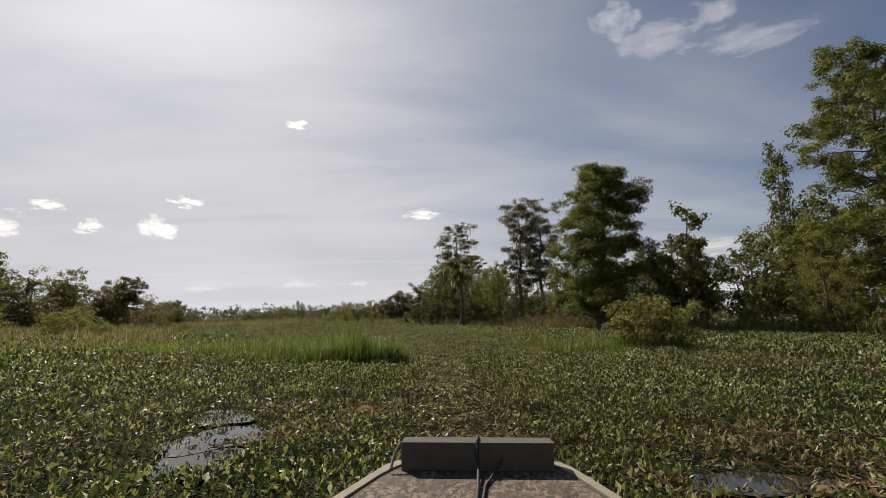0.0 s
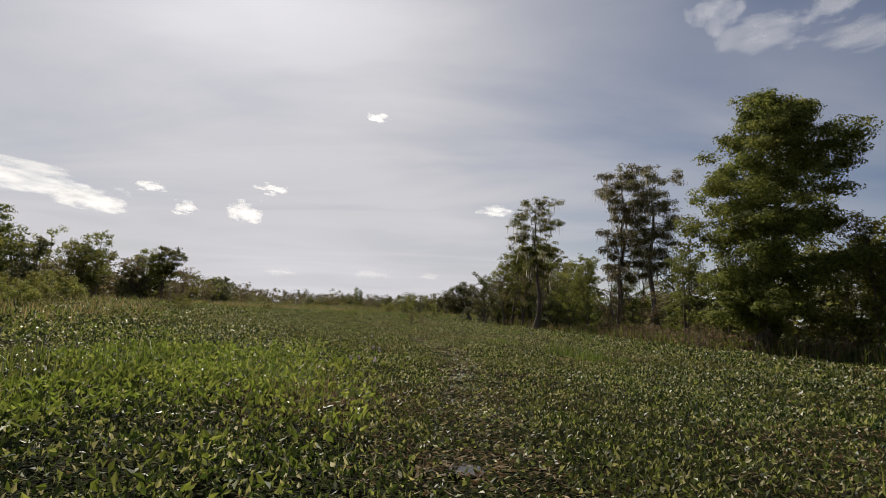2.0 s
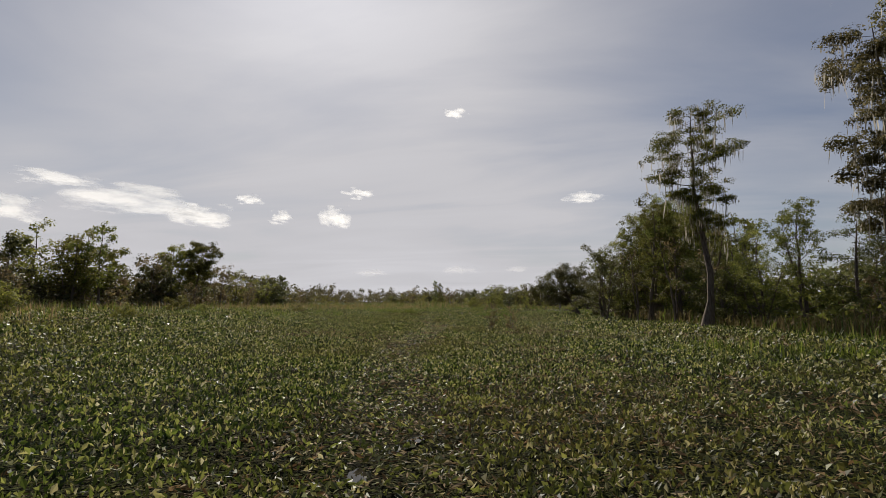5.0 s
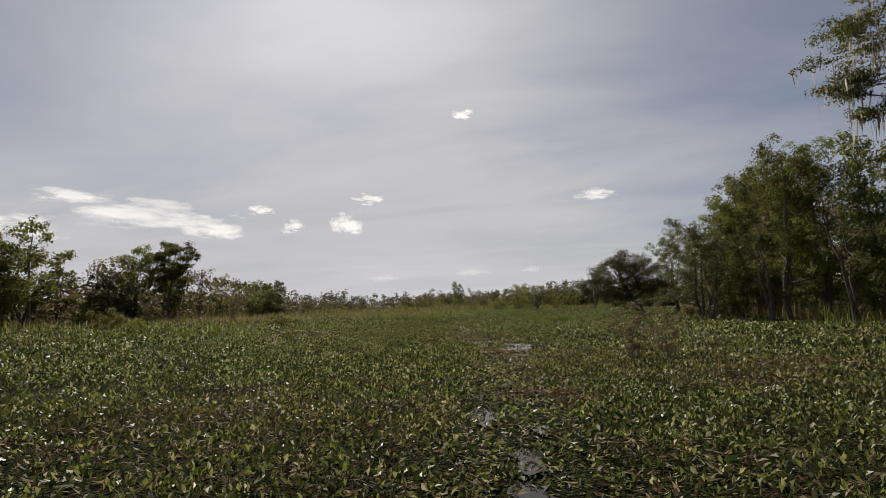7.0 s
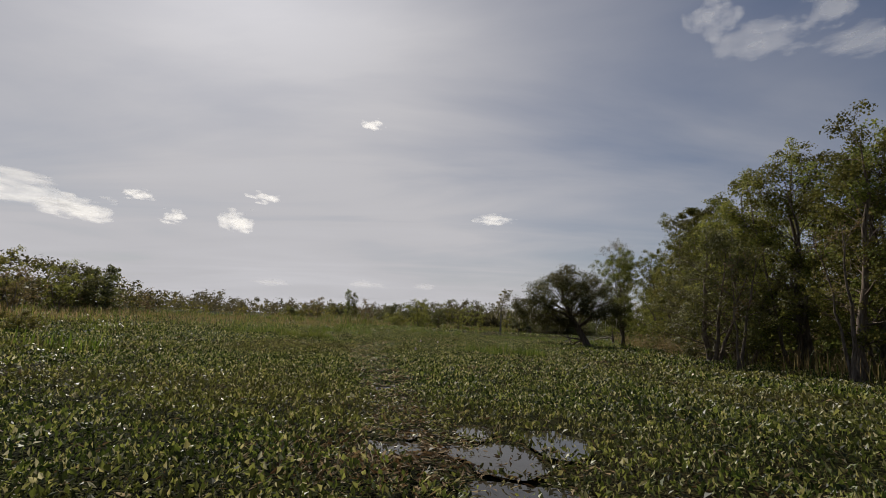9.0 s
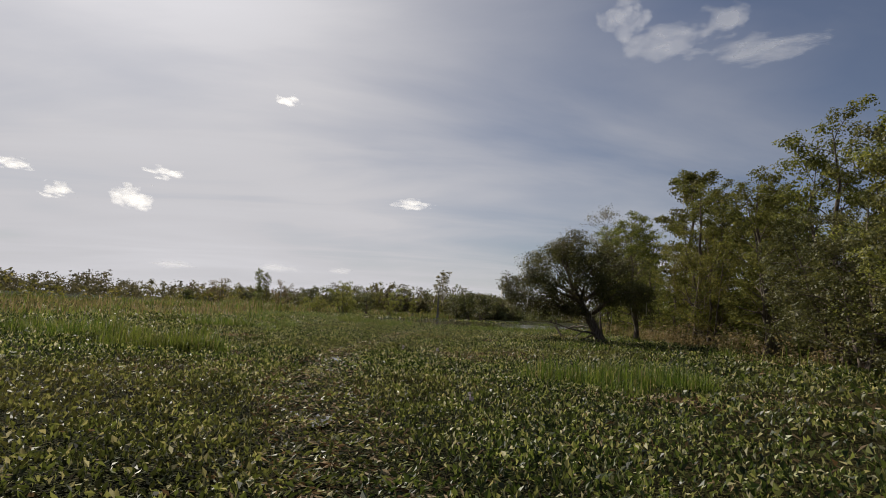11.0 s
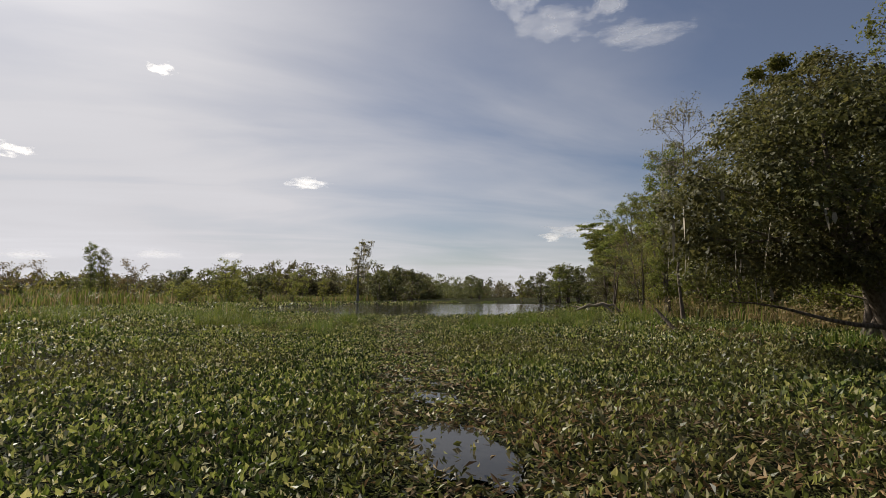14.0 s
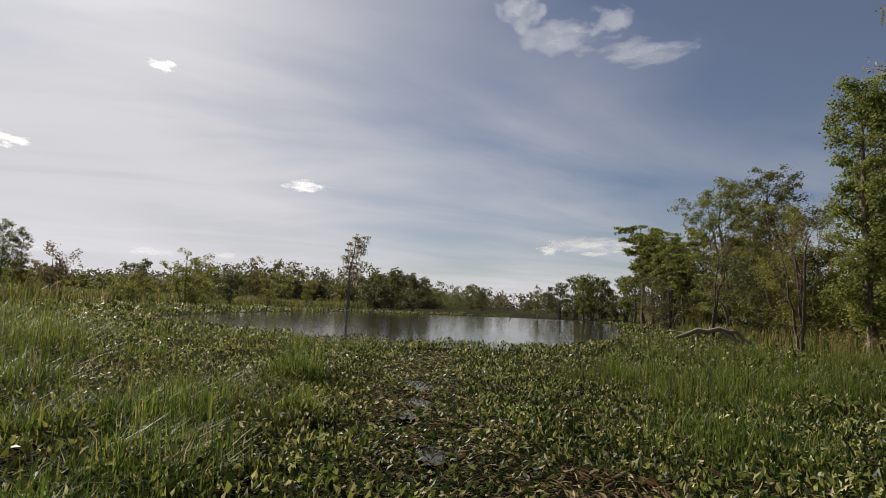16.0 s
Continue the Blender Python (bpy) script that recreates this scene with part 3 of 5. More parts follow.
for k in range(46):
    y = _r.uniform(98, 131)
    x = _r.uniform(-33, -22) if k % 2 else _r.uniform(-15, -2) if y > 112 else _r.uniform(-13, -4)
    if min(np.hypot(ROUTE[:, 0] - x, ROUTE[:, 1] - y)) > 4 and not in_polygon(np.array([x]), np.array([y]), LAKE)[0]:
        grass_clump(x, y, _r.uniform(0.35, 0.9), _r.uniform(0.35, 0.6), 200, seed=200 + k, width=0.026, lean=0.7, label="low round tussock of green grass on the floating mat")
grass_clump(3.05, 17.3, 0.28, 0.42, 260, M_STRAW, "dry brown tuft of dead grass in the mat", 91)


def build_meadows():
    """Sedge belts along both banks and loose tufts out on the marsh."""
    rng = np.random.default_rng(21)
    for name, shore, side, mat, label, belt in (
            ("bank_sedge", EAST_SHORE, 1, M_GRASS, "belt of green sedge along the wooded bank", 9),
            ("bank_reeds", EAST_SHORE, 1, M_STRAW, "dry tan reeds in front of the trees", 6),
            ("meadow_grass", WEST_SHORE, -1, M_GRASS, "tall meadow grass along the far bank", 26),
            ("meadow_reeds", WEST_SHORE, -1, M_STRAW, "yellowed reeds in the far meadow", 30)):
        n = 26000 if side > 0 else 30000
        y = rng.uniform(0, 215, n)
        q = rng.normal(0, 0.42, n) * belt
        x = shore_x(y, shore) + side * (belt * 0.25 + q * 0.6)
        patchy = smooth_noise(x, y, 9.0, 8 if mat is M_GRASS else 9)
        keep = (rng.random(n) < np.clip(patchy * 2.2 - 0.55, 0, 1)) & ~in_polygon(x, y, LAKE) & (off_trail(x, y) > 5)
        x, y = x[keep], y[keep]
        h = rng.uniform(0.5, 1.25, len(x)) * (0.7 + 0.6 * smooth_noise(x, y, 4.0, 12))
        v, f = grass_blades(rng, x, y, h, np.full(len(x), 0.045), 0.4)
        tagged(piece(name, raw_mesh(name, v, f, mat)), label, "grass", kind="stuff")
    # open meadow between the mat and the far thicket
    meadows = [[(-59, 74), (-44, 78), (-37, 98), (-34, 114), (-33, 126), (-38, 140), (-50, 152), (-62, 130)], [(-12, 24), (-17, 34), (-20, 45), (-31, 57), (-48, 70), (-57, 74), (-58, 8), (-22, 8)]]
    for name, mat, dens, tall, label in (("meadow_grass", M_BRIGHT, 7, 0.42, "low yellow-green grass of the wet meadow"), ("meadow_reeds", M_STRAW, 4.5, 0.7, "thin dry stalks in the wet meadow")):
        n = int(50 * 144 * dens)
        x, y = rng.uniform(-62, -12, n), rng.uniform(8, 152, n)
        keep = (in_polygon(x, y, meadows[0]) | in_polygon(x, y, meadows[1])) & (rng.random(n) < np.clip(smooth_noise(x, y, 5.0, 15) * 2 - 0.35, 0.05, 1))
        x, y = x[keep], y[keep]
        h = tall * rng.uniform(0.6, 1.3, len(x)) * (0.6 + 0.8 * smooth_noise(x, y, 3.0, 16))
        v, f = grass_blades(rng, x, y, h, np.full(len(x), 0.05), 0.4)
        tagged(piece(name, raw_mesh(name, v, f, mat)), label, "grass", kind="stuff")
    # broad-leaved bright plants beside the trail
    n = 21000
    x, y = rng.normal(-7.0, 3.2, n), rng.normal(22.5, 3.0, n)
    keep = (off_trail(x, y) > 1.1) & (x < 0) & (y > 17) & (smooth_noise(x, y, 1.6, 17) > 0.35)
    x, y = x[keep], y[keep]
    n = len(x)
    az, el = rng.uniform(0, 2 * np.pi, n), np.radians(rng.uniform(10, 75, n))
    face = np.stack([np.cos(az) * np.cos(el), np.sin(az) * np.cos(el), np.sin(el)], 1)
    at = np.stack([x, y, 0.10 + 0.42 * rng.random(n) ** 0.6 * smooth_noise(x, y, 1.2, 18)], 1)
    L = rng.uniform(0.06, 0.12, n)
    v, f = blades(rng, at, L, L * 0.5, face)
    tagged(piece("alligator_weed", raw_mesh("alligator_weed", v, f, M_BRIGHT)), "bright green leafy weed growing through the mat", "weeds", kind="stuff")
    # reed wall round the lake's western end
    for name, mat, n, label in (("lake_sedge", M_GRASS, 9000, "tall green sedge wall round the lake"), ("lake_reeds", M_STRAW, 6000, "brownish reeds round the lake")):
        y = rng.uniform(138, 214, n)
        x = shore_x(y, WEST_SHORE) + rng.normal(0, 2.2, n)
        keep = ~in_polygon(x, y, LAKE)
        x, y = x[keep], y[keep]
        h = rng.uniform(0.9, 1.8, len(x)) * (0.6 + 0.7 * smooth_noise(x, y, 5.0, 19))
        v, f = grass_blades(rng, x, y, h, np.full(len(x), 0.07), 0.4)
        tagged(piece(name, raw_mesh(name, v, f, mat)), label, "grass", kind="stuff")
    # tufts
    n = 240
    cx, cy = rng.uniform(-50, 30, n), rng.uniform(8, 190, n)
    ok = (off_trail(cx, cy) > 7) & (cx < shore_x(cy, EAST_SHORE)) & (cx > shore_x(cy, WEST_SHORE)) & ~in_polygon(cx, cy, LAKE)
    cx, cy = cx[ok], cy[ok]
    X, Y, H = [], [], []
    for a, b in zip(cx, cy):
        m, r = 110, rng.uniform(0.4, 1.5)
        X.append(a + rng.normal(0, r, m) * 0.7), Y.append(b + rng.normal(0, r, m) * 0.6), H.append(rng.uniform(0.3, 0.75) * rng.uniform(0.5, 1.1, m))
    x, y, h = map(np.concatenate, (X, Y, H))
    v, f = grass_blades(rng, x, y, h, np.full(len(x), 0.035), 0.5)
    tagged(piece("grass_tufts", raw_mesh("grass_tufts", v, f, M_GRASS)), "scattered low tufts of grass on the floating mat", "grass", kind="stuff")


build_meadows()


# ---- trees ----
def limb(rng, start, way, length, r0, r1, n=5, droop=0.0, wander=0.12):
    """A bent limb: points with radius."""
    p, d, out = np.array(start, float), np.array(way, float), []
    for k in range(n):
        s = k / (n - 1)
        out.append((*p, r0 + (r1 - r0) * s))
        d = d + rng.normal(0, wander, 3) + np.array([0, 0, -droop / n])
        d = d / np.linalg.norm(d)
        p = p + d * length / (n - 1)
    return out


def foliage(rng, spots, per, size, flat=0.6, narrow=0.5, up=0.35):
    """Leaves lying on the skins of rounded clumps, facing outwards: spots are (x, y, z, radius)."""
    at, base = [], []
    for x, y, z, r in spots:
        n = max(5, int(per * r * r))
        way = unit(rng.normal(size=(n, 3)) + [0, 0, 0.25])
        lumpy = 1.0 + 0.30 * np.sin(way @ rng.normal(0, 3.0, 3) + rng.uniform(0, 6))
        q = way * (r * 0.92 * lumpy * rng.random(n) ** 0.28)[:, None] * [1, 1, flat]
        at.append(q + [x, y, z]), base.append(way)
    at, base = np.concatenate(at), np.concatenate(base)
    n = len(at)
    out = unit(base + rng.normal(0, 0.42, (n, 3)) + [0, 0, up])
    face = unit(np.cross(out, rng.normal(size=(n, 3))))
    L = size * rng.uniform(0.6, 1.4, n)
    side = np.cross(out, face) * (L * narrow * rng.uniform(0.8, 1.3, n))[:, None]
    v = np.stack([at - face * (L * 0.5)[:, None], at + face * (L * 0.5)[:, None] + side * 0.3, at + face * (L * 0.05)[:, None] - side * 0.75], 1).reshape(-1, 3)
    return v, np.arange(n * 3).reshape(-1, 3)


def moss_strands(rng, spots, n, length):
    """Grey strands that hang in uneven curtains."""
    spots = np.asarray(spots)
    pick = spots[rng.integers(0, len(spots), n)]
    at = pick[:, :3] + rng.normal(0, 0.45, (n, 3)) * pick[:, 3:4] * [1, 1, 0.6]
    L = length * (0.25 + 1.7 * rng.random(n) ** 2.2)
    az = rng.uniform(0, np.pi, n)
    w = rng.uniform(0.012, 0.045, n)[:, None]
    side = np.stack([np.cos(az), np.sin(az), 0 * az], 1) * w
    down = np.stack([rng.normal(0, 0.08, n), rng.normal(0, 0.08, n), -np.ones(n)], 1) * L[:, None]
    v = np.stack([at - side * 0.6, at + side * 0.6, at + down * 0.5 + side, at + down * 0.5 - side, at + down], 1).reshape(-1, 3)
    b = np.arange(n)[:, None] * 5
    return v, np.stack([b + [0, 1, 2], b + [0, 2, 3], b + [3, 2, 4]], 1).reshape(-1, 3)


def make_tree(name, seed, height, radius, first=0.3, profile="dome", limbs=16, twigs=4, clump=0.9, per=60, leaf=0.24, flat=0.6, rise=0.35,
              trunk_r=0.22, lean=(0, 0), stems=1, material=None, bark=None, moss=0, moss_len=1.2, narrow=0.75, label="", category="tree", droop=0.25, spread=0.0, group=""):
    """Trunk with limbs and twigs, a crown of small leaf sprays, and hanging moss."""
    rng = np.random.default_rng(seed)
    lines, spots, mossy = [], [], []
    for s in range(stems):
        a = rng.uniform(0, 2 * np.pi)
        off = np.array([math.cos(a), math.sin(a), 0]) * spread * (s > 0)
        H = height * (1.0 if s == 0 else rng.uniform(0.6, 0.95))
        top = np.array([lean[0], lean[1], 0]) + off * 1.6
        base = off * 0.25
        n = 9
        tr = []
        bend = rng.normal(0, 0.02 * H, (n, 2))
        bend[0] = 0
        bend = np.cumsum(bend, 0) * 0.6
        for k in range(n):
            q = k / (n - 1)
            r = trunk_r * (1.0 if s == 0 else 0.7) * ((1 - q) ** 0.8 * 0.95 + 0.05) * (1 + 0.9 * max(0, 0.08 - q) / 0.08)
            tr.append((base[0] + top[0] * q + bend[k, 0], base[1] + top[1] * q + bend[k, 1], -0.1 + (H * 0.97 + 0.1) * q, r))
        lines.append(tr)
        tr = np.array(tr)
        m = max(3, limbs // stems)
        for i in range(m):
            q = first + (0.98 - first) * (i + rng.uniform(0, 0.8)) / m
            u = (q - first) / (1 - first)
            shape = {"dome": math.sqrt(max(0.04, 1 - (2 * u - 0.75) ** 2 / 1.7)), "flat": 0.45 + 0.55 * u if u < 0.9 else 0.8,
                     "cone": 1.0 - 0.75 * u, "round": math.sqrt(max(0.05, 1 - (1.75 * u - 0.8) ** 2 / 1.15)), "column": 0.75 + 0.25 * math.sin(u * 3.1), "vase": 0.5 + 0.5 * u}[profile]
            length = radius * shape * rng.uniform(0.65, 1.15)
            j = q * (n - 1)
            j0 = min(int(j), n - 2)
            start = tr[j0, :3] + (tr[j0 + 1, :3] - tr[j0, :3]) * (j - j0)
            a = i * 2.4 + rng.uniform(-0.6, 0.6) + s
            e = rise + 0.5 * u * rise + rng.normal(0, 0.12)
            way = np.array([math.cos(a) * math.cos(e), math.sin(a) * math.cos(e), math.sin(e)])
            r0 = max(0.02, trunk_r * 0.38 * (1.05 - q))
            main = limb(rng, start, way, length, r0, 0.012, 5, droop)
            lines.append(main)
            for k in range(twigs):
                b = np.array(main[1 + (k * 3 // max(1, twigs)) % 4])
                side = way + rng.normal(0, 0.75, 3)
                side[2] = abs(side[2]) * 0.5 + rng.normal(0, 0.15)
                side = side / np.linalg.norm(side)
                tw = limb(rng, b[:3], side, length * rng.uniform(0.25, 0.5), max(0.012, b[3] * 0.5), 0.006, 3 if stems == 1 else 2, droop)
                lines.append(tw)
                spots.append((*tw[-1][:3], clump * rng.uniform(0.55, 1.15)))
            spots.append((*main[-1][:3], clump * rng.uniform(0.6, 1.1)))
            spots.append((*main[3][:3], clump * rng.uniform(0.6, 1.0)))
        if profile != "flat":
            spots.append((*tr[-1, :3], clump))
    ob = thing(name, label=label, category=category, group=group)
    thick = [l for l in lines if l[0][3] > 0.06]
    thin = [l for l in lines if l[0][3] <= 0.06]
    v, f = tubes(thick, 7)
    w, g = tubes(thin, 3)
    piece("trunk", raw_mesh("trunk", np.concatenate([v, w]), np.concatenate([f, g + len(v)]), bark or M_BARK, True), ob, "forking trunk and bare limbs")
    if per:
        v, f = foliage(rng, spots, per, leaf, flat, narrow)
        piece("crown", raw_mesh("crown", v, f, material or M_CYPRESS), ob)
    if moss:
        v, f = moss_strands(rng, spots, moss, moss_len)
        tagged(piece("moss", raw_mesh("moss", v, f, M_MOSS), ob, "grey Spanish moss hanging in strands"), kind="stuff")
    return ob


def put(ob, x, y, turn=0.0, size=1.0, tall=None):
    ob.matrix_basis = pose(x, y, 0, 0, 0, turn) @ Matrix.Diagonal((size, size, tall or size, 1))
    return ob


def repeat(ob, x, y, turn=0.0, size=1.0, tall=None):
    """A further tree of the same kind."""
    keep, ob.scale = ob.scale.copy(), (1, 1, 1)
    made = copy_thing(ob, pose(x, y, 0, 0, 0, turn) @ Matrix.Diagonal((size, size, tall or size, 1)))
    ob.scale = keep
    return made


def make_oak(x, y):
    """Live oak: a leaning trunk, long low limbs and a billowing crown of dense clumps."""
    rng = np.random.default_rng(12)
    ob = thing("oak", x, y, 0.0, "leaning live oak with a dense dark crown over the mat", "oak")
    spine = np.array([(0.15, 0, -0.15, 0.40), (-0.12, 0, 0.25, 0.30), (-0.5, 0, 0.9, 0.26), (-1.0, -0.05, 1.7, 0.24), (-1.5, -0.1, 2.5, 0.20), (-2.0, 0, 3.5, 0.15), (-2.3, 0.1, 4.6, 0.10), (-2.4, 0.1, 5.8, 0.04)])
    # rounded lobes of the crown: centre and half sizes
    lobes = np.array([(-2.2, 0, 4.1, 3.0, 2.9, 2.2), (-4.6, -0.3, 2.9, 1.5, 1.9, 1.2), (0.6, 0.3, 3.9, 2.2, 2.4, 1.9), (-1.1, 0.5, 5.7, 2.1, 2.0, 1.2), (-3.4, -0.8, 4.6, 1.9, 1.8, 1.4), (-3.0, 0.8, 2.3, 2.2, 2.0, 0.9), (1.4, -0.8, 2.6, 1.5, 1.6, 1.1), (-5.5, -0.3, 3.1, 1.1, 1.5, 0.9)])
    spots, lines = [], [[tuple(p) for p in spine]]
    for k, (cx, cy, cz, a, b, c) in enumerate(lobes):
        n = int(16 * (a * b + a * c + b * c) / 3)
        way = unit(rng.normal(size=(n, 3)))
        p = np.array([cx, cy, cz]) + way * [a, b, c] * rng.uniform(0.5, 1.06, (n, 1))
        for m, q in enumerate(p):
            if min(np.linalg.norm((q - l[:3]) / l[3:]) for i, l in enumerate(lobes) if i != k) < 0.45 or q[2] < 1.0:
                continue
            spots.append((*q, rng.uniform(0.42, 0.78)))
            if m % 11 == 0:
                node = spine[int(np.argmin(np.abs(spine[:, 2] - (0.55 * q[2] + 0.2)))) if q[2] < 6 else 6]
                way_out = (q - node[:3]) * 0.5
                mid = node[:3] + way_out + [0, 0, rng.uniform(-0.1, 0.45)] + rng.normal(0, 0.15, 3)
                r = min(0.085, node[3] * 0.45)
                lines.append([(*node[:3], r), (*(node[:3] * 0.5 + mid * 0.5 + rng.normal(0, 0.08, 3)), r * 0.75), (*mid, r * 0.55), (*(mid * 0.4 + q * 0.6 + rng.normal(0, 0.1, 3)), r * 0.35), (*q, 0.012)])
    # bare limbs that dip to the water
    for way, length in (((-0.9, -0.3, 0.05), 3.2), ((-0.8, -0.6, -0.05), 2.4), ((-0.95, 0.2, 0.12), 3.8)):
        lines.append(limb(rng, (-0.35, 0, 0.65), unit(np.array(way)), length, 0.07, 0.015, 8, 0.25, 0.16))
    v, f = tubes(lines[:1], 10)
    piece("trunk", raw_mesh("trunk", v, f, M_BARK, True), ob, "thick leaning trunk")
    for line in lines[1:]:
        v, f = tubes([line], 7)
        piece("limb", raw_mesh("limb", v, f, M_BARK, True), ob)
    v, f = foliage(rng, spots, 480, 0.088, 0.75, 0.8)
    piece("crown", raw_mesh("crown", v, f, M_OAK), ob)
    v, f = moss_strands(rng, [q for q in spots if q[2] < 3.2], 90, 0.6)
    tagged(piece("moss", raw_mesh("moss", v, f, M_MOSS), ob, "grey Spanish moss hanging in strands"), kind="stuff")
    return ob


# single trees
put(make_tree("cypress", 3, 16.2, 4.3, 0.10, "round", 56, 7, 0.98, 380, 0.14, 0.5, 0.2, 0.34, label="broad bright green bald cypress with layered foliage", category="cypress"), 15.3, 50.5, 20)
put(make_tree("cypress", 5, 17.4, 3.4, 0.34, "flat", 40, 6, 0.6, 320, 0.13, 0.6, 0.1, 0.30, material=M_GREYCYPRESS, moss=900, moss_len=0.85, label="tall flat-topped cypress draped with Spanish moss", category="cypress"), 10.4, 69.5, 0)
put(make_tree("cypress", 6, 16.6, 3.1, 0.38, "flat", 38, 6, 0.6, 320, 0.13, 0.6, 0.1, 0.28, material=M_GREYCYPRESS, moss=850, moss_len=0.85, label="tall cypress with a dark flat crown, moss hanging below", category="cypress"), 13.4, 67.0, 130)
put(make_tree("cypress", 8, 15.5, 3.2, 0.40, "flat", 34, 6, 0.62, 430, 0.10, 0.42, 0.05, 0.25, lean=(-0.41, 1.13), material=M_CYPRESS, moss=900, moss_len=0.8, label="slender cypress with a bare trunk and moss-hung crown", category="cypress"), 2.6, 75.5, 70)
put(make_tree("cypress", 9, 9.9, 1.7, 0.42, "column", 22, 5, 0.36, 150, 0.16, 0.5, 0.1, 0.20, bark=M_BARKGREY, material=M_GREYCYPRESS, moss=500, moss_len=0.7, label="lone grey cypress standing by the lake, thin and moss-hung", category="cypress"), -15.4, 177.5, 10)
make_oak(-7.2, 109.0)
put(make_tree("tupelo", 16, 10.4, 1.2, 0.12, "column", 40, 6, 0.42, 420, 0.10, 0.75, 0.5, 0.17, material=M_CYPRESS, narrow=0.7, label="dense columnar dark green tree by the lake", category="tree"), -0.4, 126.7, 0)
put(make_tree("cypress", 14, 19.5, 4.8, 0.12, "round", 60, 7, 0.85, 300, 0.15, 0.5, 0.3, 0.34, label="very tall cypress with drooping bright green limbs", category="cypress"), 29.6, 32.5, 40)
put(make_tree("dead_tree", 15, 11.6, 2.2, 0.38, "column", 24, 6, 0.5, 95, 0.09, 0.8, 0.6, 0.085, bark=M_BARK, material=M_PALELEAF, moss=50, moss_len=0.5, label="tall grey tree with thin pale foliage on bare twigs", category="tree"), -2.4, 122.8, 0)
put(make_tree("tupelo", 17, 16.6, 3.6, 0.22, "round", 34, 6, 0.7, 230, 0.17, 0.5, 0.4, 0.28, moss=90, label="tall green tupelo above the bank thicket", category="tree"), 7.2, 126.6, 0)

put(make_tree("cypress", 18, 9.0, 2.7, 0.38, "round", 26, 5, 0.7, 130, 0.2, 0.55, 0.3, 0.2, label="single tree with a round dark crown on the meadow bank", category="tree"), -58.9, 96.0, 0)
put(make_tree("willow", 19, 8.2, 3.0, 0.1, "round", 30, 5, 0.62, 130, 0.2, 0.8, 0.6, 0.16, stems=3, spread=1.0, material=M_WILLOW, label="full light green willow on the meadow bank", category="willow"), -60.0, 93.0, 0)

# kinds that come many times
willow_a = make_tree("willow", 21, 9.4, 2.4, 0.12, "column", 28, 5, 0.46, 480, 0.098, 0.8, 0.8, 0.14, stems=3, spread=1.1, material=M_WILLOW, narrow=0.55, label="slender willow with light yellow-green leaves", category="willow", group="bank willows")
willow_b = make_tree("willow", 22, 8.0, 2.9, 0.08, "dome", 30, 5, 0.48, 480, 0.098, 0.8, 0.65, 0.14, stems=4, spread=1.4, material=M_WILLOW, narrow=0.55, label="bushy willow with several stems at the water", category="willow", group="bank willows")
thicket_a = make_tree("bank_tree", 23, 7.4, 3.1, 0.06, "dome", 32, 5, 0.5, 470, 0.10, 0.75, 0.45, 0.16, stems=3, spread=1.0, material=M_OAK, label="dark leafy tree in the bank thicket", category="tree", group="bank trees")
thicket_b = make_tree("bank_tree", 24, 9.8, 2.5, 0.14, "column", 28, 5, 0.46, 480, 0.10, 0.7, 0.6, 0.17, stems=2, spread=0.8, material=M_CYPRESS, label="upright green tree with a ragged top", category="tree", group="bank trees")
far_w = make_tree("willow", 31, 8.5, 2.6, 0.10, "column", 20, 4, 0.62, 80, 0.26, 0.8, 0.7, 0.14, stems=3, spread=1.2, material=M_WILLOW, narrow=0.6, label="willow at the marsh edge with pale green leaves", category="willow", group="marsh edge trees")
far_a = make_tree("bank_tree", 32, 7.4, 3.0, 0.06, "dome", 22, 4, 0.68, 78, 0.27, 0.75, 0.45, 0.16, stems=3, spread=1.0, material=M_OAK, label="dark rounded tree at the marsh edge", category="tree", group="marsh edge trees")
far_b = make_tree("bank_tree", 33, 9.5, 2.4, 0.15, "column", 20, 4, 0.62, 80, 0.26, 0.7, 0.6, 0.17, stems=2, spread=0.8, material=M_CYPRESS, label="upright ragged tree at the marsh edge", category="tree", group="marsh edge trees")
scrub = make_tree("scrub_tree", 25, 5.5, 1.9, 0.2, "vase", 18, 4, 0.55, 60, 0.2, 0.7, 0.7, 0.10, stems=4, spread=1.0, material=M_BROWNLEAF, bark=M_BARKGREY, label="thin scrub tree with sparse brownish leaves", category="scrub", group="bank scrub")
bush_a = make_tree("bush", 26, 2.3, 1.5, 0.05, "dome", 24, 3, 0.42, 260, 0.13, 0.8, 0.6, 0.05, stems=5, spread=0.8, material=M_WILLOW, label="rounded green bush on the marsh", category="bush", group="marsh bushes")
pine = make_tree("pine", 27, 12.5, 3.2, 0.45, "flat", 20, 5, 0.75, 95, 0.27, 0.3, 0.05, 0.2, label="flat-crowned dark cypress above the far bank", category="cypress", group="far bank cypresses")
sapling = make_tree("sapling", 28, 6.5, 1.0, 0.2, "column", 20, 4, 0.4, 280, 0.11, 0.8, 0.7, 0.07, material=M_CYPRESS, label="narrow upright sapling in the thicket", category="tree", group="bank saplings")

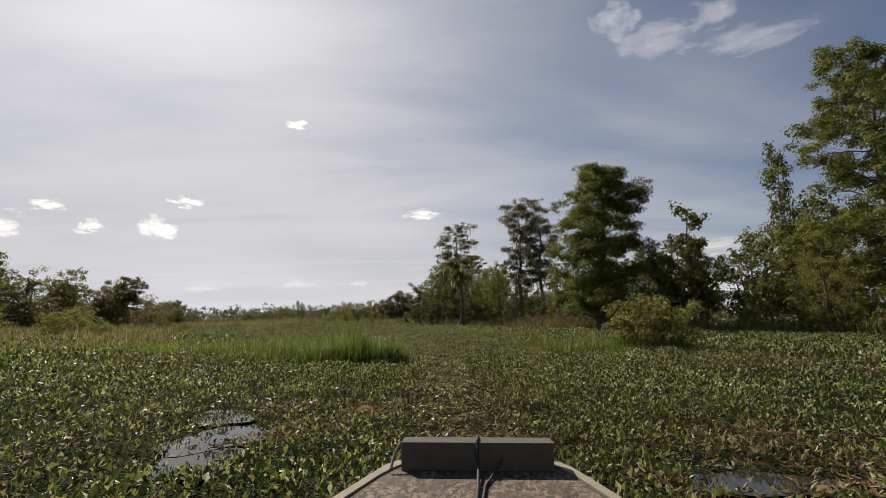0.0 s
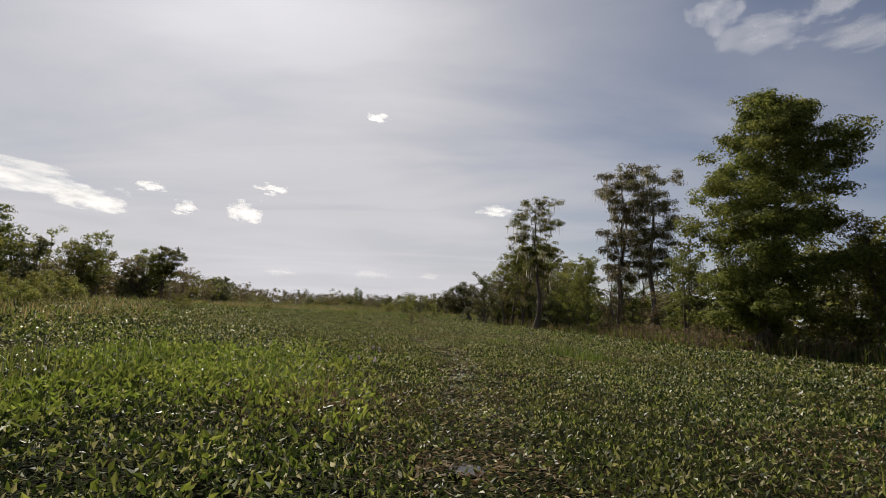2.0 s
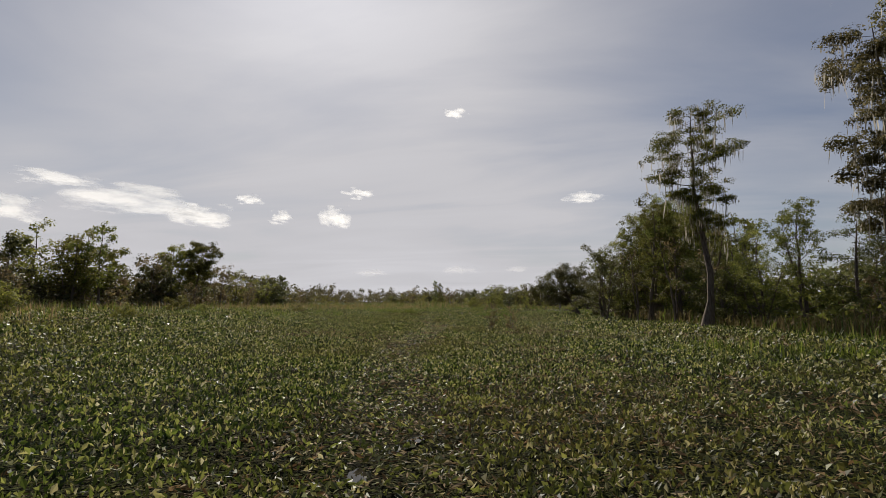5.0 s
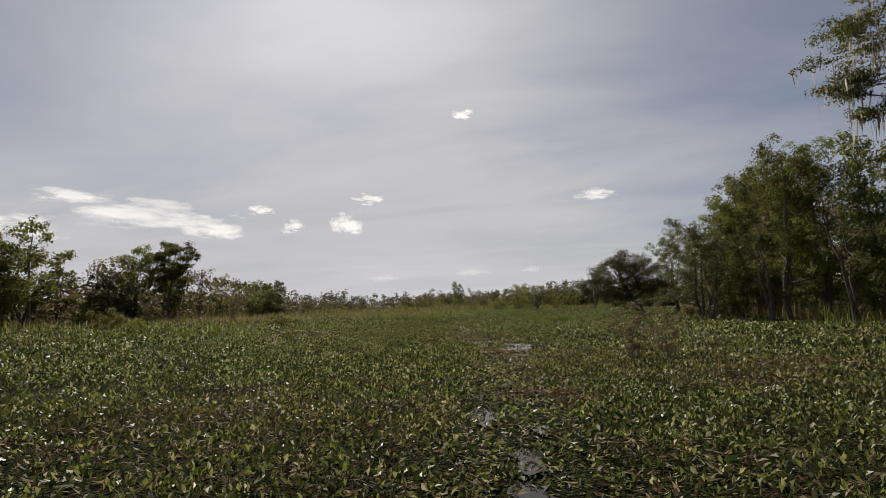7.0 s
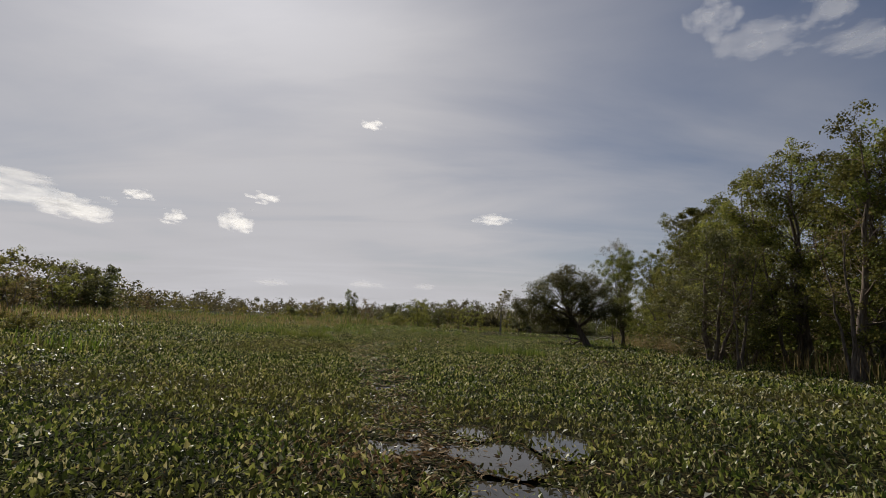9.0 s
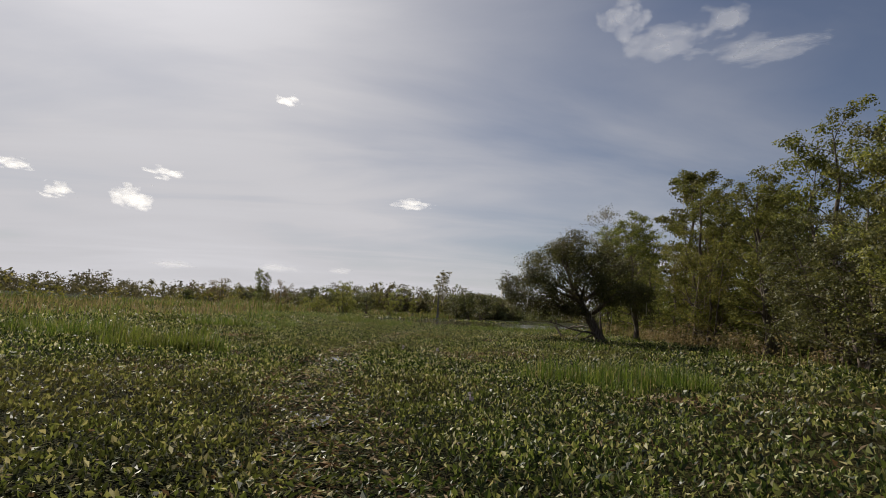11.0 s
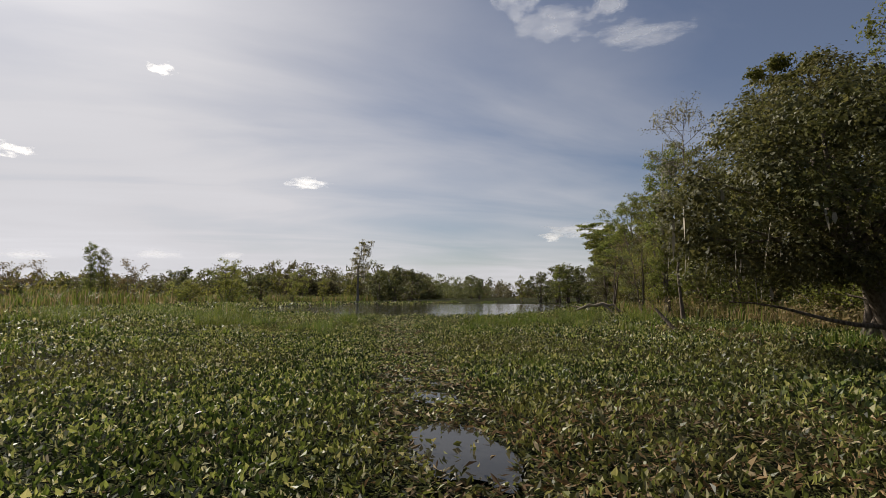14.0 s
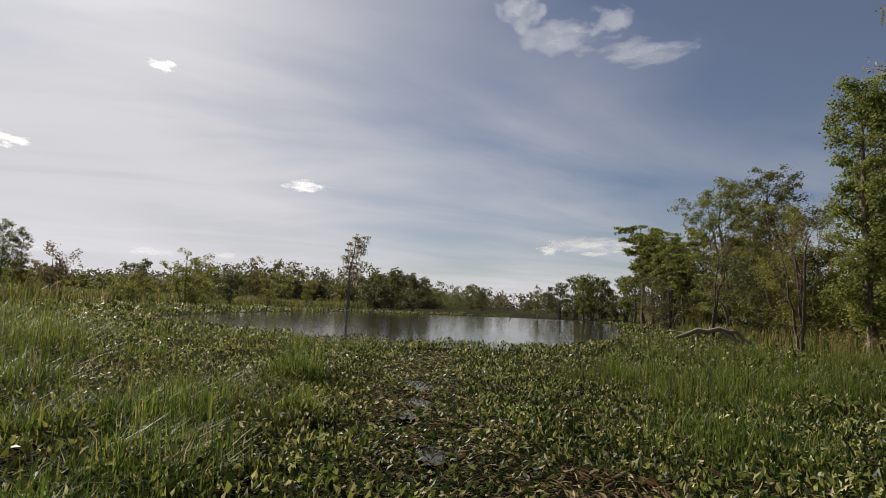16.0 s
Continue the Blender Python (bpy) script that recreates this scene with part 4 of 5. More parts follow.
snag = make_tree("dead_tree", 35, 6.8, 1.5, 0.4, "vase", 10, 4, 0.4, 22, 0.13, 0.7, 0.8, 0.11, lean=(-0.9, 0.3), stems=2, spread=0.7, material=M_BROWNLEAF, label="thin grey half-dead tree at the thicket's edge", category="dead tree", group="bank snags")
put(snag, 1.3, 80.2, 0, 1.0)
put(willow_a, 0.8, 92.6, 10, 1.0, 1.26), put(willow_b, -1.6, 93.0, 60, 1.0), put(thicket_a, -4.0, 90.8, 0, 0.95), put(thicket_b, 2.5, 87.4, 0, 1.13), put(sapling, 20.5, 48.5, 0, 1.3), put(far_w, -60.2, 81.0, 40, 1.05), put(far_a, -61.0, 119.0, 0, 0.78), put(far_b, -62.0, 86.0, 250, 0.75), put(scrub, 17.5, 55.0, 0, 0.8), put(bush_a, 7.5, 20.2, 0, 0.8), put(pine, 19.5, 168.0, 0)
PLACES = [
    (far_b, 24.0, 50.0, 10, 1.25), (far_a, 33.0, 47.0, 0, 1.3), (far_w, 37.5, 41.0, 0, 1.2), (far_b, 30.0, 40.5, 50, 1.1), (far_b, 35.0, 50.5, 120, 1.35),
    (thicket_a, 21.0, 51.5, 30, 1.05), (thicket_b, 13.2, 58.5, 80, 0.75),
    (snag, -1.0, 85.0, 70, 0.9), (snag, -3.6, 88.6, 140, 0.8), (snag, 3.0, 77.6, 200, 1.1), (snag, 9.0, 63.0, 110, 0.9), (snag, 14.5, 53.5, 300, 0.7), (snag, 0.2, 130.0, 80, 0.8), (snag, 3.2, 138.5, 170, 0.9),
    # right bank north of the big cypress
    (thicket_b, 1.5, 93.0, 40, 1.2), (willow_a, 3.6, 90.5, 80, 1.15), (thicket_b, 0.0, 86.4, 200, 1.08), (thicket_a, -2.2, 95.5, 120, 0.9), (willow_b, 4.5, 85.0, 30, 0.95), (thicket_a, 5.0, 80.0, 220, 0.9),
    (willow_b, 6.5, 78.0, 140, 0.85), (thicket_b, 8.5, 76.0, 10, 0.85), (thicket_a, 10.5, 73.5, 70, 0.95), (willow_a, 13.0, 71.5, 10, 0.9), (far_b, 16.5, 68.0, 90, 1.0), (far_a, 18.5, 64.0, 20, 1.0), (far_b, 20.0, 59.0, 130, 1.05),
    (scrub, 12.0, 63.0, 0, 0.7), (scrub, 9.5, 66.5, 70, 0.7), (far_a, 23.5, 56.0, 40, 1.1), (far_b, 26.5, 53.0, 220, 0.95), (far_b, 31.0, 51.5, 60, 1.0), (willow_b, 25.5, 34.0, 0, 0.85), (willow_b, 29.0, 29.5, 40, 0.95), (far_w, 29.0, 45.5, 10, 1.0), (willow_b, 33.0, 43.0, 80, 1.1),
    (far_b, 36.5, 47.0, 10, 1.2), (willow_b, 30.5, 38.5, 170, 0.95), (far_w, 35.0, 35.5, 100, 1.1), (willow_b, 34.0, 31.0, 20, 1.0), (far_a, 40.0, 36.0, 60, 1.2), (far_w, 38.0, 26.0, 60, 1.1), (far_b, 42.0, 20.0, 60, 1.2),
    # behind and beside the oak
    (thicket_b, -3.6, 112.6, 30, 0.92), (thicket_a, 2.5, 104.0, 10, 0.95), (thicket_b, 4.5, 110.0, 60, 0.95), (willow_a, 1.6, 112.5, 120, 0.85), (willow_b, 5.6, 105.5, 200, 1.0), (thicket_b, 4.8, 100.0, 320, 1.15), (thicket_b, 1.9, 101.9, 250, 1.27), (thicket_b, 2.1, 107.2, 20, 1.12), (thicket_b, 1.8, 114.8, 150, 1.25), (thicket_a, -0.5, 98.5, 250, 0.9), (willow_a, 4.0, 116.0, 10, 1.1),
    (far_b, 8.0, 114.0, 100, 1.25), (willow_b, 2.6, 119.0, 10, 1.0), (far_b, 10.5, 119.5, 190, 1.3), (thicket_a, 6.0, 121.5, 44, 1.1), (willow_a, 3.0, 125.0, 280, 1.0), (far_b, 12.5, 108.0, 10, 1.3), (far_w, 9.0, 101.0, 77, 1.2),
    # toward the lake
    (thicket_b, 8.6, 143.0, 0, 1.12), (far_b, 11.5, 144.0, 0, 1.0), (thicket_b, 8.0, 138.6, 30, 1.08), (pine, 11.0, 153.0, 40, 0.68), (pine, 13.0, 156.0, 100, 0.74), (pine, 9.6, 149.0, 200, 0.6), (thicket_a, 9.6, 150.5, 80, 0.85), (thicket_a, 12.4, 154.0, 180, 0.85), (thicket_b, 3.4, 128.6, 60, 1.15), (willow_b, 3.8, 133.0, 60, 0.9), (thicket_a, 5.5, 135.5, 150, 0.95), (thicket_a, 8.0, 139.5, 200, 1.0), (willow_b, 10.5, 147.0, 10, 0.95), (far_b, 12.5, 151.0, 10, 0.95), (far_a, 15.5, 156.0, 100, 0.9),
    (far_w, 18.0, 160.0, 20, 0.9), (pine, 23.5, 172.0, 70, 0.95), (pine, 17.0, 163.0, 150, 0.85), (far_b, 25.0, 178.0, 30, 0.9), (far_a, 28.0, 185.0, 80, 0.95), (far_a, 30.0, 195.0, 0, 1), (pine, 33.0, 205.0, 10, 0.55), (far_b, 14.5, 134.0, 60, 1.35), (far_b, 13.0, 127.0, 10, 1.4),
    (far_a, -8.5, 186.0, 20, 0.84), (far_a, -5.4, 188.0, 130, 0.78), (far_a, -11.0, 187.5, 250, 0.7), (far_w, -20.5, 190.0, 250, 0.55), (far_w, -25.0, 183.0, 60, 0.5), (far_a, -29.5, 181.0, 60, 0.6), (far_w, -33.5, 176.0, 160, 0.7),
    (far_a, 25.0, 190.0, 50, 1.0), (far_b, 22.0, 187.0, 150, 0.75), (far_a, 20.0, 191.0, 250, 0.8), (far_a, 28.0, 201.0, 80, 1.05), (far_w, 17.0, 193.0, 80, 0.6),
    # meadow bank
    (far_a, -59.5, 113.0, 100, 0.72), (far_w, -58.5, 104.0, 0, 0.66), (far_w, -59.5, 74.5, 10, 1.02), (far_w, -61.5, 69.0, 99, 0.96),
    (far_a, -58.0, 62.0, 30, 1.02), (far_b, -60.0, 56.0, 10, 0.9), (far_w, -57.5, 50.0, 0, 0.96), (far_a, -61.0, 43.0, 70, 1.08), (far_w, -57.0, 36.0, 10, 1.02), (far_b, -60.0, 29.0, 50, 1.02), (far_a, -57.0, 20.0, 20, 1.08), (far_w, -58.0, 10.0, 80, 1.08),
    (far_b, -58.0, 78.0, 60, 0.78), (far_b, -57.0, 80.0, 160, 0.95), (far_w, -56.0, 76.5, 30, 0.9), (far_a, -58.5, 88.5, 120, 0.75), (far_a, -57.0, 71.0, 10, 0.96), (far_w, -56.5, 65.0, 100, 1.02), (far_b, -58.0, 66.0, 0, 1.08), (far_a, -56.0, 57.0, 200, 1.14), (far_b, -56.5, 52.0, 140, 1.02),
    (far_w, -55.0, 46.0, 0, 1.02), (far_a, -55.5, 40.0, 10, 1.14), (far_b, -55.0, 33.0, 20, 1.02), (far_a, -54.5, 26.0, 99, 1.08), (far_w, -57.0, 108.5, 33, 0.6), (far_a, -62.0, 101.0, 33, 0.8), (far_a, -60.0, 116.0, 200, 0.7), (scrub, -57.0, 99.0, 0, 1.0), (scrub, -58.0, 88.0, 0, 1.1),
    (bush_a, -36.0, 50.0, 0, 0.9), (bush_a, -33.0, 44.0, 50, 0.8), (bush_a, -39.0, 55.0, 90, 1.1), (bush_a, -28.0, 42.0, 10, 0.6), (bush_a, -42.0, 47.0, 140, 1.2),
    (scrub, -50.0, 66.0, 10, 0.7), (scrub, -49.0, 85.0, 80, 0.5), (scrub, -53.0, 100.0, 40, 0.6), (bush_a, -44.0, 62.0, 0, 0.9), (bush_a, -47.0, 52.0, 90, 1.0), (bush_a, -40.0, 74.0, 20, 0.6), (bush_a, -36.5, 73.0, 100, 0.35), (bush_a, -32.0, 80.5, 30, 0.35), (bush_a, -30.0, 60.0, 10, 0.4),
    # west of the lake
    (sapling, -46.3, 166.0, 0, 1.05), (sapling, -45.2, 167.0, 140, 0.95), (scrub, -42.6, 167.0, 90, 0.85), (scrub, -55.0, 172.0, 0, 0.85), (scrub, -52.0, 160.0, 10, 0.7), (far_w, -30.0, 205.0, 10, 0.9), (far_w, -36.0, 200.0, 60, 0.85), (far_w, -25.0, 212.0, 10, 0.8), (far_a, -8.0, 216.0, 40, 0.9), (far_a, -3.0, 214.0, 100, 0.95), (far_w, -14.0, 218.0, 20, 0.75),
    (far_a, -42.0, 190.0, 20, 0.75), (bush_a, -38.0, 172.0, 10, 1.2), (bush_a, -33.0, 178.0, 80, 1.3), (far_a, 30.0, 262.0, 0, 0.95), (far_a, 33.0, 282.0, 60, 1.2),
    (bush_a, 8.6, 20.2, 100, 0.8), (scrub, -9.2, 62.6, 0, 0.22), (scrub, -8.4, 63.6, 90, 0.2), (sapling, 22.5, 51.0, 40, 1.1), (sapling, 25.0, 50.0, 80, 1.25), (sapling, 27.5, 55.0, 10, 1.5), (sapling, 24.0, 60.0, 10, 1.5), (sapling, 4.0, 84.0, 10, 1.6), (sapling, -1.0, 94.5, 60, 1.4), (sapling, 6.0, 108.0, 0, 1.5), (scrub, 11.2, 49.5, 0, 0.28), (scrub, 8.8, 51.5, 50, 0.25),
]
for ob, x, y, turn, size in PLACES:
    repeat(ob, x, y, turn, size)
repeat(sapling, 29.2, 42.5, 30, 1.5, 2.35)


# ---- thickets and far woods ----
def belt(name, label, seed, n, place, size, per, mat, flat=0.8):
    rng = np.random.default_rng(seed)
    spots = place(rng, n)
    v, f = foliage(rng, spots, per, size, flat, 0.8)
    tagged(piece(name, raw_mesh(name, v, f, mat)), label, "undergrowth", kind="stuff")


def along(shore, side, near, deep, low, high, y0, y1, r):
    def place(rng, n):
        out = []
        for k in range(n):
            y = rng.uniform(y0, y1)
            q = rng.random() ** 0.8
            x = float(shore_x(y, shore)) + side * (near + deep * q)
            h = (low + (high - low) * q) * (0.55 + 0.9 * float(smooth_noise(np.array([x]), np.array([y]), 6.0, seed_of(shore))[0]))
            for z in np.linspace(0.12, 1.0, 3):
                out.append((x + rng.normal(0, 0.3), y + rng.normal(0, 0.3), h * z, r * rng.uniform(0.6, 1.2)))
        return out
    return place


def seed_of(shore):
    return 41 if shore is EAST_SHORE else 43


belt("undergrowth", "dense green undergrowth along the wooded bank", 51, 650, along(EAST_SHORE, 1, 1.0, 9.0, 0.9, 4.2, 15, 205, 0.75), 0.26, 38, M_CYPRESS)
belt("undergrowth", "leafy bushes crowding the shore by the lake", 57, 300, along(EAST_SHORE, 1, 1.0, 7.0, 1.2, 5.0, 116, 165, 0.8), 0.2, 60, M_CYPRESS)
belt("undergrowth", "dark shaded thicket deeper in the wood", 52, 380, along(EAST_SHORE, 1, 10.0, 24.0, 3.0, 7.0, 10, 230, 1.5), 0.4, 24, M_OAK)
belt("undergrowth", "brown and olive brush on the wooded bank", 53, 260, along(EAST_SHORE, 1, 0.5, 5.0, 0.6, 2.2, 15, 205, 0.55), 0.2, 45, M_BROWNLEAF)
belt("undergrowth", "shrubby thicket along the meadow bank", 54, 620, along(WEST_SHORE, -1, 2.0, 12.0, 1.4, 6.0, 0, 128, 1.0), 0.36, 22, M_OAK)
belt("undergrowth", "olive and brown brush along the meadow bank", 56, 300, along(WEST_SHORE, -1, 0.0, 9.0, 0.8, 3.6, 0, 128, 0.8), 0.3, 24, M_BROWNLEAF)
belt("undergrowth", "light green bushes at the meadow's edge", 55, 420, along(WEST_SHORE, -1, 1.0, 9.0, 0.6, 3.0, 0, 215, 0.7), 0.32, 26, M_WILLOW)


def russet_spots(rng, n):
    out = []
    for k in range(n):
        y = rng.uniform(45, 66)
        x = float(shore_x(y, EAST_SHORE)) + rng.uniform(-1.6, 2.5)
        for z in (0.3, 0.8):
            out.append((x, y, z * rng.uniform(0.7, 1.5), rng.uniform(0.3, 0.55)))
    return out


def tan_spots(rng, n):
    out = []
    for k in range(n):
        y = rng.uniform(97, 128)
        x = float(shore_x(y, EAST_SHORE)) + rng.uniform(-2.2, 2.0)
        for z in (0.25, 0.7, 1.1):
            out.append((x + rng.normal(0, 0.2), y + rng.normal(0, 0.2), z * rng.uniform(0.6, 1.4), rng.uniform(0.25, 0.5)))
    return out


belt("undergrowth", "yellowed brush and ferns at the foot of the trees", 59, 130, tan_spots, 0.12, 110, M_STRAW)
M_RUSSET = leaf_material("russet_twigs", [(0.0, (0.09, 0.055, 0.035)), (0.5, (0.16, 0.105, 0.07)), (1.0, (0.24, 0.17, 0.11))], 0.3, 0.8, 0.4, 0.1, (0.12, 0.10, 0.04))
belt("undergrowth", "russet leafless brush and tan reeds below the cypresses", 58, 150, russet_spots, 0.13, 110, M_RUSSET)


# ---- far woods ----
def build_far_woods():
    """Ring of distant low forest, too far to count."""
    rng = np.random.default_rng(31)
    spots = []
    for k in range(1500):
        az = rng.uniform(-1.3, 1.3) if k < 1300 else rng.uniform(1.3, 5.0)
        r = rng.uniform(260, 430)
        h = (7 + 6 * rng.random() ** 2) * (0.65 + 0.7 * float(smooth_noise(np.array([az * 40]), np.array([r * 0.02]), 1.0, 61)[0]))
        x, y = -10 + r * math.sin(az), 95 + r * math.cos(az)
        for q in (0.25, 0.72):
            spots.append((x + rng.normal(0, 1.5), y + rng.normal(0, 1.5), h * q, rng.uniform(2.6, 3.6) * (1.2 - 0.5 * q)))
    v, f = foliage(rng, spots, 4.2, 1.0, 1.0, 0.9, 0.0)
    tagged(piece("far_woods", raw_mesh("far_woods", v, f, M_FARWOOD)), "distant dark belt of swamp forest on the horizon", "forest", kind="stuff")
    # nearer wood beyond the lake
    spots = []
    for k in range(800):
        x = rng.uniform(-90, 20) if k < 640 else rng.uniform(-10, 80)
        y = 232 + 1.9 * max(0.0, x + 6) + 34 * rng.random() ** 1.5
        h = rng.uniform(4.6, 9.2) * (0.7 + 0.5 * float(smooth_noise(np.array([x]), np.array([y]), 9.0, 62)[0]))
        h *= 0.55 if x < -50 else 1.0
        for q in (0.2, 0.55, 0.9):
            spots.append((x + rng.normal(0, 1), y + rng.normal(0, 1), h * q, rng.uniform(1.6, 2.4) * (1.25 - 0.6 * q)))
    half = len(spots) // 2
    for name, some, mat, label in (("lake_woods", spots[:half], M_FARWOOD, "low swamp wood on the far shore of the lake"), ("lake_woods", spots[half:], M_OAK, "greener trees in the wood beyond the lake")):
        v, f = foliage(rng, some, 17.0, 0.46, 0.75, 0.9, 0.2)
        tagged(piece(name, raw_mesh(name, v, f, mat)), label, "forest", kind="stuff")


build_far_woods()


# ---- boat ----
def camo_build(N):
    pos = N("ShaderNodeTexCoord").outputs["Object"]
    m = N("ShaderNodeMapping", {0: pos, "Scale": (1, 0.55, 1)}).outputs[0]
    a = N("ShaderNodeTexNoise", {"Vector": m, "Scale": 46.0, "Detail": 4.0, "Distortion": 0.8}).outputs[0]
    b = N("ShaderNodeTexNoise", {"Vector": m, "Scale": 9.0, "Detail": 3.0}).outputs[0]
    col = N.ramp(a, [(0.42, (0.055, 0.040, 0.029)), (0.50, (0.12, 0.088, 0.064)), (0.60, (0.22, 0.165, 0.115))])
    col = N.mix(N.ramp(b, [(0.5, (0, 0, 0)), (0.6, (0.7, 0.7, 0.7))]), col, (0.075, 0.06, 0.042, 1))
    return N("ShaderNodeBsdfPrincipled", {"Base Color": col, "Roughness": 0.75, "Specular IOR Level": 0.2}).outputs[0]


def plain_build(color, rough, metal=0.0):
    def build(N):
        pos = N("ShaderNodeTexCoord").outputs["Object"]
        n = N("ShaderNodeTexNoise", {"Vector": pos, "Scale": 14.0, "Detail": 5.0}).outputs[0]
        col = N.mix(n, (*[c * 0.7 for c in color], 1), (*[c * 1.25 for c in color], 1))
        bump = N("ShaderNodeBump", {"Strength": 0.2, "Distance": 0.004, "Height": n}).outputs[0]
        return N("ShaderNodeBsdfPrincipled", {"Base Color": col, "Roughness": rough, "Metallic": metal, "Normal": bump}).outputs[0]
    return build


M_CAMO = surface("camo_paint", camo_build)
M_OLIVE = surface("olive_paint", plain_build((0.25, 0.212, 0.145), 0.85))
M_PAD = surface("dark_foam", plain_build((0.098, 0.080, 0.057), 0.95))
M_ROPE = surface("dark_cable", plain_build((0.02, 0.017, 0.014), 0.7))
M_WOOD = surface("pale_plywood", plain_build((0.55, 0.40, 0.26), 0.7))


def rounded_box(sx, sy, sz, bevel):
    bm = bmesh.new()
    bmesh.ops.create_cube(bm, size=1.0)
    bmesh.ops.scale(bm, vec=(sx, sy, sz), verts=bm.verts)
    bmesh.ops.bevel(bm, geom=bm.edges[:], offset=bevel, segments=3, affect="EDGES", profile=0.6)
    return bm


def build_boat():
    boat = thing("jon_boat", label="flat camouflage-painted boat with a dark padded bow block", category="boat")
    boat.matrix_basis = pose(0.0, 0.0, 0.0, 0, 0, -3.5)
    # half widths along the boat, from the stern to the bow
    st = [(-2.4, 0.78), (-1.0, 0.82), (0.4, 0.80), (1.0, 0.76), (1.6, 0.72), (2.05, 0.655), (2.3, 0.585), (2.55, 0.515), (2.72, 0.465), (2.80, 0.42)]
    deck_z = 0.60

    def outline(inset=0.0):
        return [(-(w - inset), y) for y, w in st if y >= 1.0] + [(w - inset, y) for y, w in reversed(st) if y >= 1.0]

    bm = bmesh.new()
    top = [bm.verts.new((x, y - 0.02, deck_z)) for x, y in outline(0.035)]
    low = [bm.verts.new((x, y - 0.02, deck_z - 0.03)) for x, y in outline(0.035)]
    bm.faces.new(top[::-1])
    bm.faces.new(low)
    for k in range(len(top)):
        bm.faces.new((top[k], top[(k + 1) % len(top)], low[(k + 1) % len(top)], low[k]))
    bmesh.ops.recalc_face_normals(bm, faces=bm.faces[:])
    part("deck", bm, M_CAMO, boat, "bow deck in blotched brown camouflage")
    # hull sides, raked at the bow, and bottom
    bm = bmesh.new()
    rows = []
    for side in (-1, 1):
        for y, w in st:
            lift = max(0.0, (y - 1.6) / 1.2) ** 1.6 * 0.42
            rows.append([bm.verts.new((side * w, y, deck_z - 0.008)), bm.verts.new((side * w * 0.9, y - 0.02 * lift, 0.02 + lift)), bm.verts.new((side * (w - 0.03), y, deck_z - 0.008))])
    m = len(st)
    for o in (0, m):
        for k in range(m - 1):
            a, b = rows[o + k], rows[o + k + 1]
            bm.faces.new((a[0], b[0], b[1], a[1]))
            bm.faces.new((a[0], a[2], b[2], b[0]))
    for k in range(m - 1):
        bm.faces.new((rows[k][1], rows[k + 1][1], rows[m + k + 1][1], rows[m + k][1]))
    bm.faces.new((rows[m - 1][0], rows[2 * m - 1][0], rows[2 * m - 1][1], rows[m - 1][1]))
    bm.faces.new((rows[0][0], rows[m][0], rows[m][1], rows[0][1]))
    bmesh.ops.recalc_face_normals(bm, faces=bm.faces[:])
    part("hull", bm, M_OLIVE, boat, "olive aluminium hull")
    # rolled rim round the deck
    outer, inner = outline(0.0), outline(0.048)
    inner = [(x, y - 0.045) if y > 2.7 else (x, y) for x, y in inner]
    bm = bmesh.new()
    loops = [[bm.verts.new((x, y, z)) for x, y in edge] for edge, z in ((outer, deck_z - 0.03), (outer, deck_z + 0.010), (inner, deck_z + 0.010), (inner, deck_z + 0.001))]
    for low, high in zip(loops[:-1], loops[1:]):
        for k in range(len(low) - 1):
            bm.faces.new((low[k], low[k + 1], high[k + 1], high[k]))
    bmesh.ops.recalc_face_normals(bm, faces=bm.faces[:])
    part("rim", bm, M_OLIVE, boat, "pale olive gunwale rim")
    # padded block across the bow
    bm = rounded_box(0.75, 0.12, 0.135, 0.006)
    bmesh.ops.translate(bm, vec=(0, 2.71, deck_z + 0.068), verts=bm.verts)
    pad = part("bow_block", bm, M_PAD, boat, "dark foam block lying across the bow")
    v, f = tubes([[(-0.385, 2.70, deck_z + 0.12, 0.008), (-0.41, 2.66, deck_z + 0.08, 0.008), (-0.42, 2.60, deck_z + 0.02, 0.008)]], 6)
    piece("strap", raw_mesh("strap", v, f, M_OLIVE, True), pad, "pale strap at the block's end")
    # cables along the deck
    line = [(0.005, 2.775, deck_z + 0.10, 0.008), (0.005, 2.77, deck_z + 0.142, 0.008), (0.004, 2.70, deck_z + 0.146, 0.008), (0.002, 2.645, deck_z + 0.142, 0.008), (0.0, 2.640, deck_z + 0.07, 0.008), (0.006, 2.56, deck_z + 0.03, 0.008),
            (0.002, 2.35, deck_z + 0.014, 0.008), (-0.01, 2.05, deck_z + 0.012, 0.008), (-0.02, 1.2, deck_z + 0.01, 0.008)]
    v, f = tubes([line], 6)
    piece("cable", raw_mesh("cable", v, f, M_ROPE, True), boat, "dark cable over the block")
    line = [(0.13, 2.655, deck_z + 0.07, 0.004), (0.10, 2.62, deck_z + 0.03, 0.006), (0.06, 2.50, deck_z + 0.010, 0.007), (0.035, 2.40, deck_z + 0.010, 0.007), (0.02, 2.2, deck_z + 0.010, 0.007), (0.03, 1.4, deck_z + 0.010, 0.007)]
    v, f = tubes([line], 6)
    piece("cable", raw_mesh("cable", v, f, M_ROPE, True), boat, "thin loose cord on the deck")
    bm = rounded_box(0.14, 0.10, 0.018, 0.004)
    bmesh.ops.translate(bm, vec=(0.0, 2.06, deck_z + 0.011), verts=bm.verts)
    part("plate", bm, M_WOOD, boat, "pale plywood plate under the cable")


build_boat()


